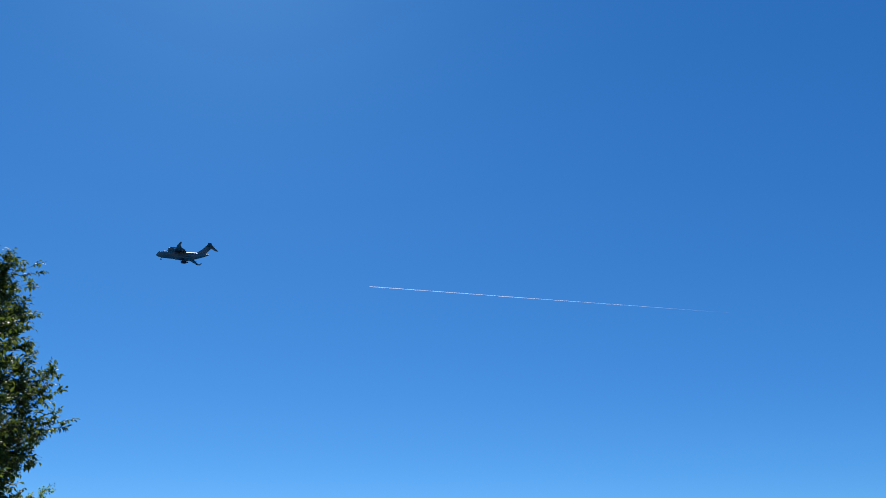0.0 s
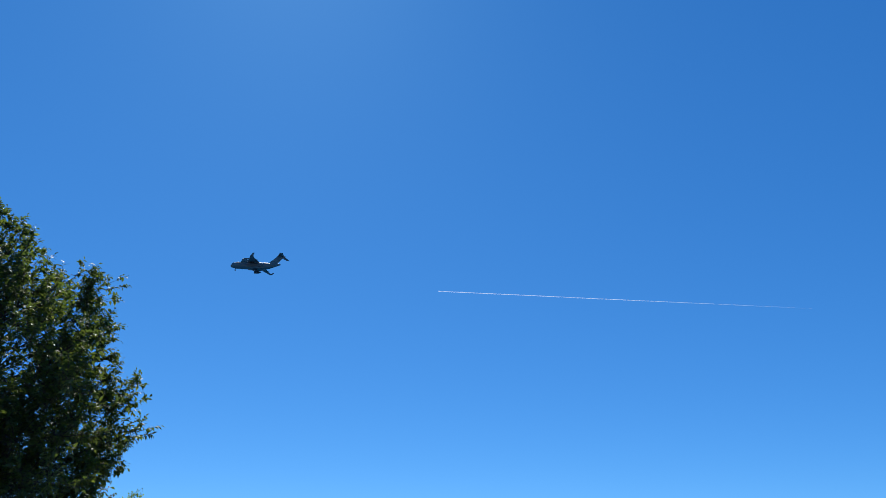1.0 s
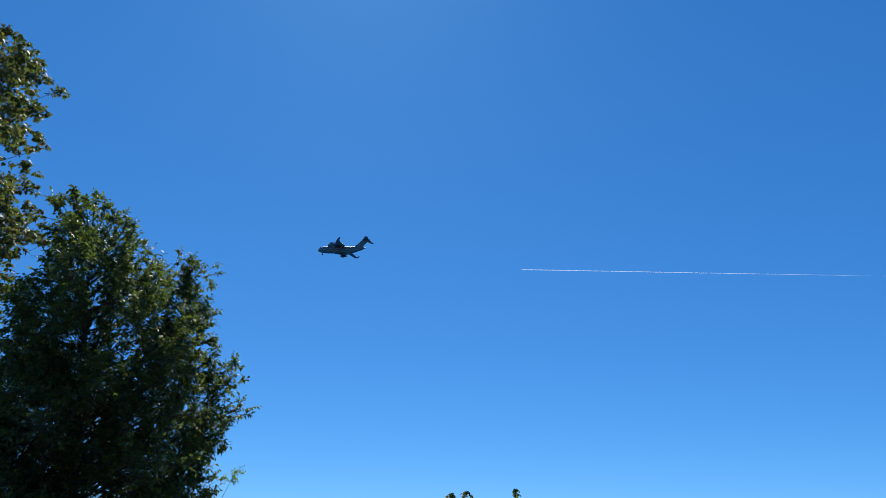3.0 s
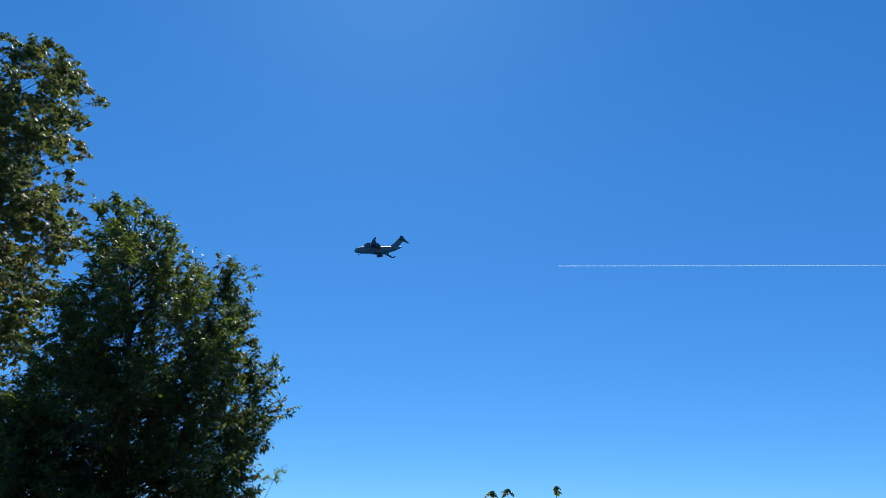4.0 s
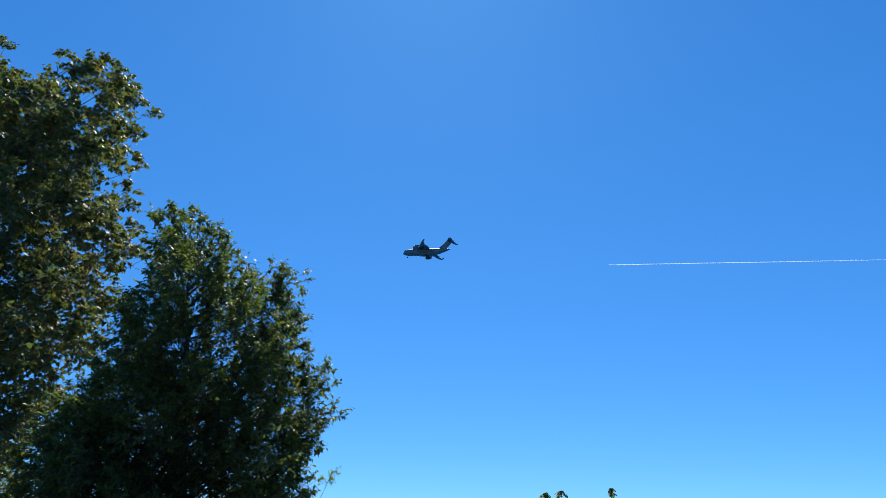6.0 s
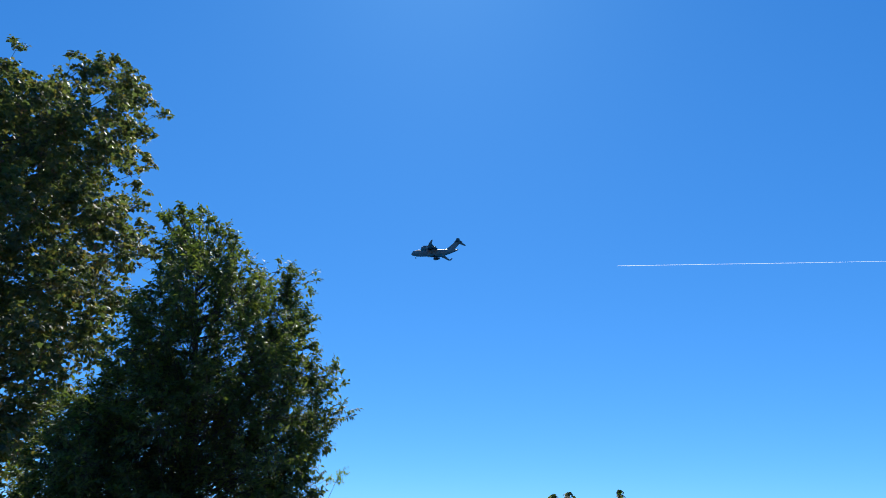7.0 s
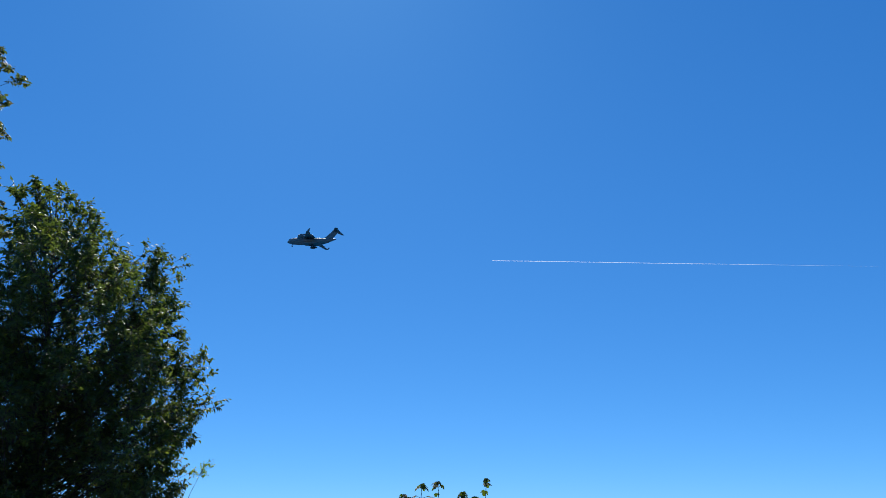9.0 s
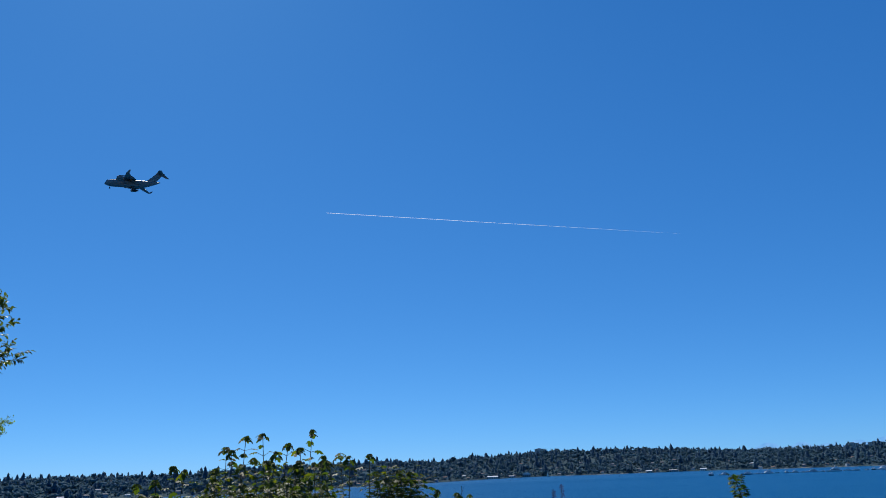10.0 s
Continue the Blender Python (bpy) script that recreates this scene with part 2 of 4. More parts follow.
class Pile:
    """Gathers arrays of vertices and triangles for one mesh."""

    def __init__(self):
        self.v, self.f, self.n = [], [], 0

    def add(self, v, f):
        self.v.append(np.asarray(v, float))
        self.f.append(np.asarray(f, int) + self.n)
        self.n += len(v)

    def mesh(self, name, material, smooth=False):
        return mesh_of(name, np.concatenate(self.v), np.concatenate(self.f), material, smooth)


def tube(path, radii, sides=6):
    """Vertices and triangles of a tapered tube along a path."""
    path = np.asarray(path, float)
    k = len(path)
    tan = np.gradient(path, axis=0)
    tan /= np.linalg.norm(tan, axis=1)[:, None] + 1e-9
    ref = np.where(np.abs(tan[:, 2:3]) > 0.9, [[1.0, 0, 0]], [[0, 0, 1.0]])
    a = np.cross(tan, ref)
    a /= np.linalg.norm(a, axis=1)[:, None]
    b = np.cross(tan, a)
    ang = np.linspace(0, 2 * np.pi, sides, endpoint=False)
    ring = path[:, None] + np.asarray(radii)[:, None, None] * (np.cos(ang)[None, :, None] * a[:, None] + np.sin(ang)[None, :, None] * b[:, None])
    i, j = np.meshgrid(np.arange(k - 1), np.arange(sides), indexing="ij")
    p, q = (i * sides + j).ravel(), (i * sides + (j + 1) % sides).ravel()
    return ring.reshape(-1, 3), np.concatenate([np.stack([p, q, q + sides], 1), np.stack([p, q + sides, p + sides], 1)])


def box_bm(x0, x1, y0, y1, z0, z1, bevel=0.0):
    bm = bmesh.new()
    bmesh.ops.create_cube(bm, size=1.0, matrix=Matrix.Translation(((x0 + x1) / 2, (y0 + y1) / 2, (z0 + z1) / 2)) @ Matrix.Diagonal((x1 - x0, y1 - y0, z1 - z0, 1)))
    if bevel:
        bmesh.ops.bevel(bm, geom=list(bm.edges), offset=bevel, segments=2, affect="EDGES")
    return bm


def loft_bm(rings, cap=True):
    """A skin over rings of equally many points."""
    bm = bmesh.new()
    rows = [[bm.verts.new(p) for p in ring] for ring in rings]
    k = len(rows[0])
    for r, s in zip(rows, rows[1:]):
        for j in range(k):
            bm.faces.new((r[j], r[(j + 1) % k], s[(j + 1) % k], s[j]))
    if cap:
        bm.faces.new(rows[0])
        bm.faces.new(rows[-1])
    return bm


def round_ring(x, r, zc=0.0, yc=0.0, sides=24, flat=1.0):
    return [(x, yc + r * math.cos(a), zc + r * flat * math.sin(a)) for a in (2 * math.pi * i / sides for i in range(sides))]


def place(az, el, d):
    """A point at that bearing (degrees to the left), height angle and level distance from the eye."""
    a = radians(az)
    return np.array([-math.sin(a) * d, math.cos(a) * d, EYE + math.tan(radians(el)) * d])


# ---- the land ----
def shore_distance(az):
    """How far off the far shore lies at a bearing."""
    return np.interp(az, [-120, -75, -53, -45, -41, -35, -30, -26, -21.6, -8, 10, 40, 75], [900, 1500, 2150, 2240, 2400, 2340, 2420, 2200, 1860, 1500, 1400, 1100, 500])


def ridge_angle(az):
    """The height angle of the wooded ridge at a bearing."""
    return np.interp(az, [-120, -60, -52, -47, -44.7, -42.5, -39.8, -37, -33.8, -30, -29.4, -26.7, -23.3, -22.6, -18.7, -15, -10, -5, -2.4, 0.4, 4, 10, 60],
                     [0.9, 0.8, 0.86, 0.8, 0.85, 0.98, 1.1, 1.25, 1.28, 1.38, 1.25, 1.13, 1.08, 0.85, 1.08, 0.98, 0.95, 0.75, 0.66, 0.72, 0.72, 0.64, 1.2])


def wave(x, y, seed):
    """Smooth uneven ground from a few sines, between -1 and 1."""
    r = np.random.RandomState(seed)
    out = 0
    for i in range(7):
        k, a, ph = 1.7 ** i / 900, r.rand() * 6.28, r.rand() * 6.28
        out = out + np.sin((x * np.cos(a) + y * np.sin(a)) * k * 6.28 + ph) / 1.6 ** i
    return out / 2.2


DEPTH = 900.0  # from the far shore to the crest


def land(x, y):
    x, y = np.asarray(x, float), np.asarray(y, float)
    d, az = np.hypot(x, y), np.degrees(np.arctan2(-x, y))
    far = shore_distance(az)
    s = d - far
    crest = EYE + np.tan(np.radians(ridge_angle(az))) * (far + DEPTH) - 19
    t = np.clip(s / DEPTH, 0, 1)
    rise = 2.0 * np.clip(s / 12, -1.5, 1) + (crest - 2) * (0.55 * t + 0.45 * t * t * (3 - 2 * t)) + wave(x, y, 3) * 7 * np.clip(s / 200, 0, 1) * np.clip((DEPTH - s) / 400, 0, 1)
    rise = rise - np.clip((s - DEPTH) / 1500, 0, 1) * 30
    near = (EYE - 1.62) + wave(x * 12, y * 12, 8) * 0.12
    near = near - (EYE + 3) * np.clip((d - 30) / 130, 0, 1) ** 0.9
    front = np.where(s > -40, rise, near)
    rear = (EYE - 1.62) + wave(x, y, 5) * 4 * np.clip(d / 400 - 0.1, 0, 1) + 45 * np.clip((d - 300) / 2500, 0, 1)
    k = np.clip((np.abs(az + 15) - 75) / 20, 0, 1)
    return front * (1 - k) + rear * k


def build_land():
    azs = np.radians(np.concatenate([np.arange(-60, 14, 0.36), np.arange(14, 300, 1.5)]))
    rs = np.concatenate([[0.01, 1, 2, 4], np.arange(6, 40, 3), np.geomspace(40, 1300, 40), np.arange(1320, 3500, 34), np.geomspace(3520, 4950, 14)])
    a, r = np.meshgrid(azs, rs, indexing="ij")
    x, y = -np.sin(a) * r + 0.5 * np.clip(1 - r / 4, 0, 1), np.cos(a) * r
    z = land(x, y)
    n, k = len(azs), len(rs)
    i, j = np.meshgrid(np.arange(n), np.arange(k - 1), indexing="ij")
    p, q = (i * k + j).ravel(), (((i + 1) % n) * k + j).ravel()
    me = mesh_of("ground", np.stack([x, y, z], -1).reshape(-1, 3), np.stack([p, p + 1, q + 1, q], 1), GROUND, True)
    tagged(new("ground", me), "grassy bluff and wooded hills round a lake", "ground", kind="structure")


def build_water():
    ang = np.linspace(0, 2 * np.pi, 96, endpoint=False)
    rs = [0.0, 30, 200, 1000, 2600, 4900]
    bm = bmesh.new()
    rows = [[bm.verts.new((-math.sin(a) * r, math.cos(a) * r, 0)) for a in ang] for r in rs[1:]]
    bm.faces.new(rows[0])
    for u, v in zip(rows, rows[1:]):
        for j in range(96):
            bm.faces.new((u[j], u[(j + 1) % 96], v[(j + 1) % 96], v[j]))
    ob = part("water", bm, WATER, None)
    tagged(ob, "deep blue lake with small wind ripples", "lake", kind="structure")


build_land()
build_water()


def build_peaks():
    """A faint snowy range on the horizon."""
    v, f = [], []
    azs = np.arange(-58, -41, 0.12)
    for i, a in enumerate(azs):
        h = 0.72 + sum(u * math.exp(-((a + m) / w) ** 2) for u, m, w in ((0.4, 45.7, 0.7), (0.34, 47.8, 0.75), (0.2, 49.4, 0.5), (0.3, 51.2, 0.5), (0.46, 53.0, 1.0)))
        h += 0.08 * noise.noise((a * 1.7, 0, 0)) + 0.06 * noise.noise((a * 6, 3, 0))
        v += [place(a, -1.0, 4900), place(a, max(h, 0.3), 4900), place(a, max(h, 0.3) * 0.9, 4960), place(a, -1.0, 4960)]
        if i:
            for j in range(3):
                f.append((i * 4 - 4 + j, i * 4 + j, i * 4 + j + 1, i * 4 - 3 + j))
    tagged(new("backdrop", mesh_of("backdrop", v, f, PEAKS)), "faint snowy mountain range in blue distance", "mountains", kind="structure")


build_peaks()


# ---- leaves and trees ----
def small_leaf():
    """A pointed oval leaf, one long, folded along its rib and hooked down at the tip."""
    v = [(0, 0, 0), (0.5, 0, -0.05), (1.0, 0, -0.3), (0.24, 0.2, 0.05), (0.62, 0.21, -0.02), (0.24, -0.2, 0.05), (0.62, -0.21, -0.02)]
    f = [(0, 1, 3), (1, 4, 3), (1, 2, 4), (0, 5, 1), (1, 5, 6), (1, 6, 2)]
    return np.array(v), np.array(f)


def plain_leaf():
    """The same leaf with fewer folds, for the inside of a crown."""
    v = [(0, 0, 0), (0.46, 0, -0.04), (1.0, 0, -0.24), (0.42, 0.23, 0.02), (0.42, -0.23, 0.02)]
    return np.array(v), np.array([(0, 1, 3), (1, 2, 3), (0, 4, 1), (1, 4, 2)])


def lobed_leaf():
    """A big maple leaf, one long, cut deep into five lobes that hang at their tips."""
    half = [(-0.1, 0.2), (0.04, 0.46), (0.26, 0.26), (0.55, 0.5), (0.56, 0.22)]
    rim = half + [(1.0, 0.0)] + [(x, -y) for x, y in reversed(half)]
    pts = [(0, 0, 0), (0.3, 0, -0.03)] + [(x, y, 0.05 - 0.6 * (abs(y) ** 1.5) - 0.55 * max(x - 0.25, 0) ** 1.5) for x, y in rim]
    k = len(rim)
    f = [(1, 2 + i, 3 + i) for i in range(k - 1)] + [(1, 0, 2), (1, 1 + k, 0)]
    return np.array(pts), np.array(f)


def plain_lobed_leaf():
    """The maple leaf with fewer lobes, for the inside of the crown."""
    rim = [(0, 0), (0.02, 0.42), (0.5, 0.46), (0.62, 0.2), (1.0, 0.0), (0.62, -0.2), (0.5, -0.46), (0.02, -0.42)]
    pts = [(x, y, 0.05 - 0.6 * (abs(y) ** 1.5) - 0.55 * max(x - 0.25, 0) ** 1.5) for x, y in rim]
    return np.array(pts), np.array([(0, 2, 1), (0, 3, 2), (0, 4, 3), (0, 5, 4), (0, 6, 5), (0, 7, 6)])


def crinkled_leaf():
    """A five-lobed leaf, one long, folded up along its rib, with wavy lobes that hang."""
    half = [(-0.1, 0.22), (0.02, 0.44), (0.2, 0.3), (0.42, 0.52), (0.55, 0.24), (0.76, 0.2)]
    wavy = [0.05, -0.1, 0.04, -0.14, 0.03, -0.07]
    rim = half + [(1.0, 0.0)] + [(x, -y) for x, y in reversed(half)]
    lift = wavy + [0.0] + wavy[::-1]
    pts = [(0, 0, 0), (0.36, 0, -0.07)] + [(x, y, w - 0.12 * abs(y) - 0.3 * max(x - 0.2, 0) ** 1.5) for (x, y), w in zip(rim, lift)]
    k = len(rim)
    return np.array(pts), np.array([(1, 2 + i, 3 + i) for i in range(k - 1)] + [(1, 0, 2), (1, 1 + k, 0)])


def unit(v):
    return v / (np.linalg.norm(v, axis=-1, keepdims=True) + 1e-9)


def leaf_cloud(template, at, way, up, size):
    """All leaves of one template: their places, ways, upper sides and lengths."""
    tv, tf = template
    way = unit(way)
    side = unit(np.cross(up, way))
    nrm = np.cross(way, side)
    v = at[:, None] + size[:, None, None] * (tv[None, :, 0:1] * way[:, None] + tv[None, :, 1:2] * side[:, None] + tv[None, :, 2:3] * nrm[:, None])
    f = tf[None] + (np.arange(len(at)) * len(tv))[:, None, None]
    return v.reshape(-1, 3), f.reshape(-1, 3)


def bough(rng, start, tip, steps=9, sag=0.0):
    """A bent line from the stem to a tip."""
    t = np.linspace(0, 1, steps)[:, None]
    length = np.linalg.norm(tip - start)
    ctrl = start * 0.45 + tip * 0.55 + np.array([0, 0, -0.1 * length + sag]) + rng.normal(0, 0.05 * length, 3)
    p = (1 - t) ** 2 * start + 2 * t * (1 - t) * ctrl + t * t * tip
    return p + rng.normal(0, 0.012 * length, p.shape) * np.sin(np.pi * t)


def twigs_of(rng, paths, a_metre, length, lift, start, keep, spread=0.8):
    """Where twigs leave the outer stretch of every bough, their ways and lengths; keep() says which ends stay."""
    P, D, L, last = [], [], [], []
    for path in paths:
        seg = np.linalg.norm(np.diff(path, axis=0), axis=1).sum()
        n = max(3, int(seg * (1 - start) * a_metre))
        u = np.concatenate([start + (1 - start) * rng.random(n) ** 0.75, [1.0, 0.96]])
        x = u * (len(path) - 1)
        i = np.minimum(x.astype(int), len(path) - 2)
        w = (x - i)[:, None]
        P.append(path[i] * (1 - w) + path[i + 1] * w)
        tan = unit(path[i + 1] - path[i])
        off = unit(rng.normal(0, 1, (n + 2, 3))) * spread
        off[-2:] *= 0.3
        D.append(unit(tan * 0.8 + off + np.array([0, 0, lift])))
        L.append(rng.uniform(0.55, 1.25, n + 2) * length)
        L[-1][-2:] *= 0.6
        last.append(np.arange(n + 2) >= n)
    P, D, L = np.concatenate(P), np.concatenate(D), np.concatenate(L)
    ok = keep(P + D * L[:, None]) | np.concatenate(last)
    return P[ok], D[ok], L[ok]


def leafy_sprays(rng, paths, a_metre, length, leaves, leaf_size, lift, droop, start, keep):
    """Twigs with leaves that alternate in two rows and one at the end, all hanging a little."""
    P, D, L = twigs_of(rng, paths, a_metre, length, lift, start, keep)
    k, n = leaves, len(P)
    t = (np.arange(k)[None] + rng.uniform(0.2, 0.8, (n, k))) / k
    t[:, -1] = 1.0
    at = P[:, None] + D[:, None] * (L[:, None] * t)[..., None]
    at[..., 2] -= droop * (t ** 2) * L[:, None]
    flat = unit(np.cross(D, np.array([0, 0, 1.0]) + rng.normal(0, 0.35, (n, 3))))
    hand = np.where(np.arange(k) % 2, 1.0, -1.0)
    hand[-1] = 0.0
    side = flat[:, None] * hand[None, :, None] + rng.normal(0, 0.28, at.shape)
    way = D[:, None] * rng.uniform(0.35, 0.8, (n, k, 1)) + side * 0.85 - np.array([0, 0, 1.0]) * rng.uniform(-0.1, 0.75, (n, k, 1))
    up = np.array([0, 0, 1.0]) + rng.normal(0, 0.38, at.shape)
    size = leaf_size * rng.uniform(0.6, 1.2, (n, k)) * (1.06 - 0.3 * t)
    ends = P + D * L[:, None]
    ends[:, 2] -= droop * L
    return P, ends, at.reshape(-1, 3), way.reshape(-1, 3), up.reshape(-1, 3), size.ravel()


def leafy_rosettes(rng, paths, a_metre, length, leaves, leaf_size, lift, droop, start, keep):
    """Twigs that end in a loose tuft of large leaves, each hanging on its own stalk."""
    P, D, L = twigs_of(rng, paths, a_metre, length, lift, start, keep, 0.9)
    k, n = leaves, len(P)
    ends = P + D * L[:, None]
    a = rng.uniform(0, 6.283, (n, 1)) + np.arange(k)[None] * 2.4 + rng.normal(0, 0.3, (n, k))
    out = np.stack([np.cos(a), np.sin(a), rng.uniform(-0.35, 0.45, (n, k))], -1) + D[:, None] * 0.5
    stalk = rng.uniform(0.25, 1.0, (n, k, 1)) * leaf_size
    at = ends[:, None] - D[:, None] * (L[:, None] * rng.uniform(0, 0.5, (n, k)))[..., None] + unit(out) * stalk
    at[..., 2] -= droop * stalk[..., 0]
    way = unit(out) * [1, 1, 0.6] - np.array([0, 0, 1.0]) * rng.uniform(-0.2, 1.5, (n, k, 1)) + rng.normal(0, 0.2, at.shape)
    up = np.array([0, 0, 1.0]) + unit(out) * 0.5 + rng.normal(0, 0.5, at.shape)
    size = leaf_size * rng.uniform(0.55, 1.15, (n, k))
    return P, ends, at.reshape(-1, 3), way.reshape(-1, 3), up.reshape(-1, 3), size.ravel()


def clump(rng, centre, core, radius, n, lift=0.5):
    """Short branchlets that fan out and upwards from the end of a bough."""
    out = unit((centre - core) * [1, 1, 0.3])
    made = []
    for _ in range(n):
        d = unit(unit(rng.normal(0, 1, 3)) + out * 0.6 + np.array([0, 0, lift]))
        a = centre - d * radius * rng.uniform(0.1, 0.4) - out * radius * 0.3
        b = centre + d * radius * rng.uniform(0.5, 1.1)
        t = np.linspace(0, 1, 4)[:, None]
        made.append(a * (1 - t) + b * t + rng.normal(0, 0.05 * radius, (4, 3)) * np.sin(np.pi * t) - np.array([0, 0, 0.16 * radius]) * np.sin(np.pi * t))
    return made


def scattered(rng, count, gap, sample):
    """Points from sample() that keep a distance from one another."""
    got = np.zeros((0, 3))
    for _ in range(60000):
        p = sample()
        if p is not None and (len(got) == 0 or np.min(((got - p) ** 2).sum(1)) > gap * gap):
            got = np.vstack([got, p])
            if len(got) == count:
                break
    return got


def build_tree(label, category, base, trunk_path, trunk_radius, paths, lead, shoots, template, inner, leaf_mat, rng, grow, seeds=0, **kw):
    """A tree: trunk, boughs, twigs, and a crown of leaves with 300 outer ones apart."""
    base = np.asarray(base)
    tree = thing("tree", base, label, category)
    part("trunk", (lambda v, f: mesh_of("trunk", v - base, f, BARK, True))(*tube(trunk_path, trunk_radius, 10)), BARK, tree, smooth=True)
    for i, p in enumerate(paths):
        if i < lead:
            v, f = tube(p, np.linspace(0.018, 0.003, len(p)) * (trunk_radius[0] / 0.14) ** 0.6, 6)
            part("limb", mesh_of("limb", v - base, f, BARK, True), BARK, tree)
    small = Pile()
    for p in paths[lead:]:
        v, f = tube(p, np.linspace(0.008, 0.0025, len(p)) * (trunk_radius[0] / 0.14) ** 0.5, 4)
        small.add(v - base, f)
    for p in shoots[lead:]:
        v, f = tube(p, np.linspace(0.005, 0.0025, len(p)), 3)
        small.add(v - base, f)
    a, b, at, way, up, size = grow(rng, shoots, **kw)
    for p, q in zip(a, b):
        v, f = tube(np.stack([p, q]), [0.003, 0.0015], 3)
        small.add(v - base, f)
    tagged(part("branchwork", small.mesh("branchwork", TWIG), TWIG, tree), kind="stuff")
    # 300 leaves of the outline are objects of their own, on one mesh
    toward = at[:, 0] * math.cos(0.3) + at[:, 1] * math.sin(0.3)
    order = np.argsort(-toward)
    single, rest = order[:900:3], np.setdiff1d(np.arange(len(at)), order[:900:3])
    leaves = Pile()
    for shape, some in ((template, rest[::3]), (inner, np.concatenate([rest[1::3], rest[2::3]]))):
        leaves.add(*leaf_cloud(shape, at[some] - base, way[some], up[some], size[some]))
    crown = tagged(part("crown", leaves.mesh("crown", leaf_mat), leaf_mat, tree), kind="stuff")
    one = mesh_of("leaf", template[0], template[1], leaf_mat)
    for i in single:
        w = Vector(way[i]).normalized()
        s = Vector(up[i]).cross(w).normalized()
        n = w.cross(s)
        m = Matrix((w, s, n)).transposed().to_4x4()
        ob = new("leaf", one)
        ob.parent = crown
        ob.matrix_local = Matrix.Translation(at[i] - base) @ m @ Matrix.Scale(float(size[i]), 4)
    if seeds:
        # bunches of winged seeds that hang under the twigs' ends
        some = rng.choice(len(b), seeds, replace=False)
        hang = np.repeat(b[some], 9, axis=0) + rng.normal(0, 0.05, (seeds * 9, 3)) - [0, 0, 0.06]
        v, f = leaf_cloud(plain_leaf(), hang - base, rng.normal(0, 0.6, hang.shape) - [0, 0, 1], rng.normal(0, 1, hang.shape), rng.uniform(0.06, 0.11, len(hang)))
        tagged(part("dry_seed", mesh_of("dry_seed", v, f, SEED), SEED, tree, "dull pinkish-brown winged seeds"), kind="stuff")
    return tree


def bearing(p):
    """The bearing and the height angle of a point from the eye, in degrees."""
    return math.degrees(math.atan2(-p[0], p[1])), math.degrees(math.atan2(p[2] - EYE, math.hypot(p[0], p[1])))


def near_tree():
    """The dense small-leaved tree."""
    rng = np.random.default_rng(11)
    D, AX = 11.0, 18.0
    fwd = place(AX, 0, 1.0) * [1, 1, 0]
    right = np.array([fwd[1], -fwd[0], 0])
    mid = fwd * D
    gz = float(land(mid[0], mid[1])) - 0.05
    base = np.array([mid[0], mid[1], gz])

    def spot(lat, h, deep=0.0):
        return mid + right * lat + fwd * deep + np.array([0, 0, EYE + h])

    trunk = np.array([base, base + [0.05, 0, 1.2], spot(0.0, 0.8), spot(-0.1, 2.0), spot(-0.25, 3.2), spot(-0.36, 4.35)])
    # how high the crown reaches at a bearing, and how far out at a height
    top_az = [9.0, 9.9, 10.4, 11.0, 11.5, 12.0, 12.5, 13.3, 13.6, 13.85, 14.4, 15.0, 15.75, 16.7, 16.85, 17.4, 18.3, 19.0, 19.8, 20.6, 21.3, 21.6, 22.4, 23.2, 25, 28]
    top_el = [14.0, 15.3, 15.7, 17.1, 17.8, 19.3, 19.4, 19.6, 18.0, 16.8, 18.2, 19.0, 19.8, 20.0, 21.0, 21.6, 22.0, 22.7, 23.05, 23.1, 23.05, 22.4, 21.9, 18, 14, 9]
    side_el = [-5, 0.7, 1.2, 2.1, 3.1, 3.4, 3.9, 4.9, 5.7, 6.3, 6.9, 7.6, 8.6, 8.9, 9.1, 9.3, 10.0, 10.6, 11.8, 12.1, 12.3, 12.6, 13.3, 14.2, 15.2, 16.2]
    side_az = [9, 8.1, 7.4, 8.0, 8.0, 8.7, 9.1, 8.7, 8.2, 8.1, 7.9, 7.1, 6.6, 8.8, 9.7, 10.0, 8.3, 8.0, 7.2, 8.9, 9.9, 10.7, 9.9, 9.95, 9.8, 11.2]
    rear_el, rear_az = [-6, 2, 6, 8.5, 10.4, 12.5, 14.2, 17.4, 19], [29.5, 28.7, 27.9, 26.5, 25.6, 25, 24.3, 23.5, 22.6]

    def keep(p):
        az, el = np.degrees(np.arctan2(-p[:, 0], p[:, 1])), np.degrees(np.arctan2(p[:, 2] - EYE, np.hypot(p[:, 0], p[:, 1])))
        return (el < np.interp(az, top_az, top_el) - 0.75) & (az > np.interp(el, side_el, side_az) + 0.75) & (az < np.interp(el, rear_el, rear_az))

    hs = [-1.0, -0.3, 0.4, 1.0, 1.8, 2.6, 3.3, 3.9, 4.3, 4.6]
    rs = [1.6, 2.0, 2.0, 1.95, 1.85, 1.6, 1.25, 0.85, 0.5, 0.2]
    ax = [0.1, 0.1, 0.05, 0.0, -0.05, -0.1, -0.18, -0.26, -0.34, -0.38]
    def sample():
        h = rng.uniform(-0.7, 4.5)
        r, a = np.interp(h, hs, rs), rng.uniform(0, 6.283)
        if math.sin(a) > 0.3 and rng.random() < 0.35:
            return None
        q = r * rng.random() ** 0.7
        wide = np.interp(h, [0.5, 2.6], [1.5, 1.1]) if math.cos(a) < 0 else 1.3
        p = spot(np.interp(h, hs, ax) + q * math.cos(a) * wide, h, q * math.sin(a))
        az, el = bearing(p)
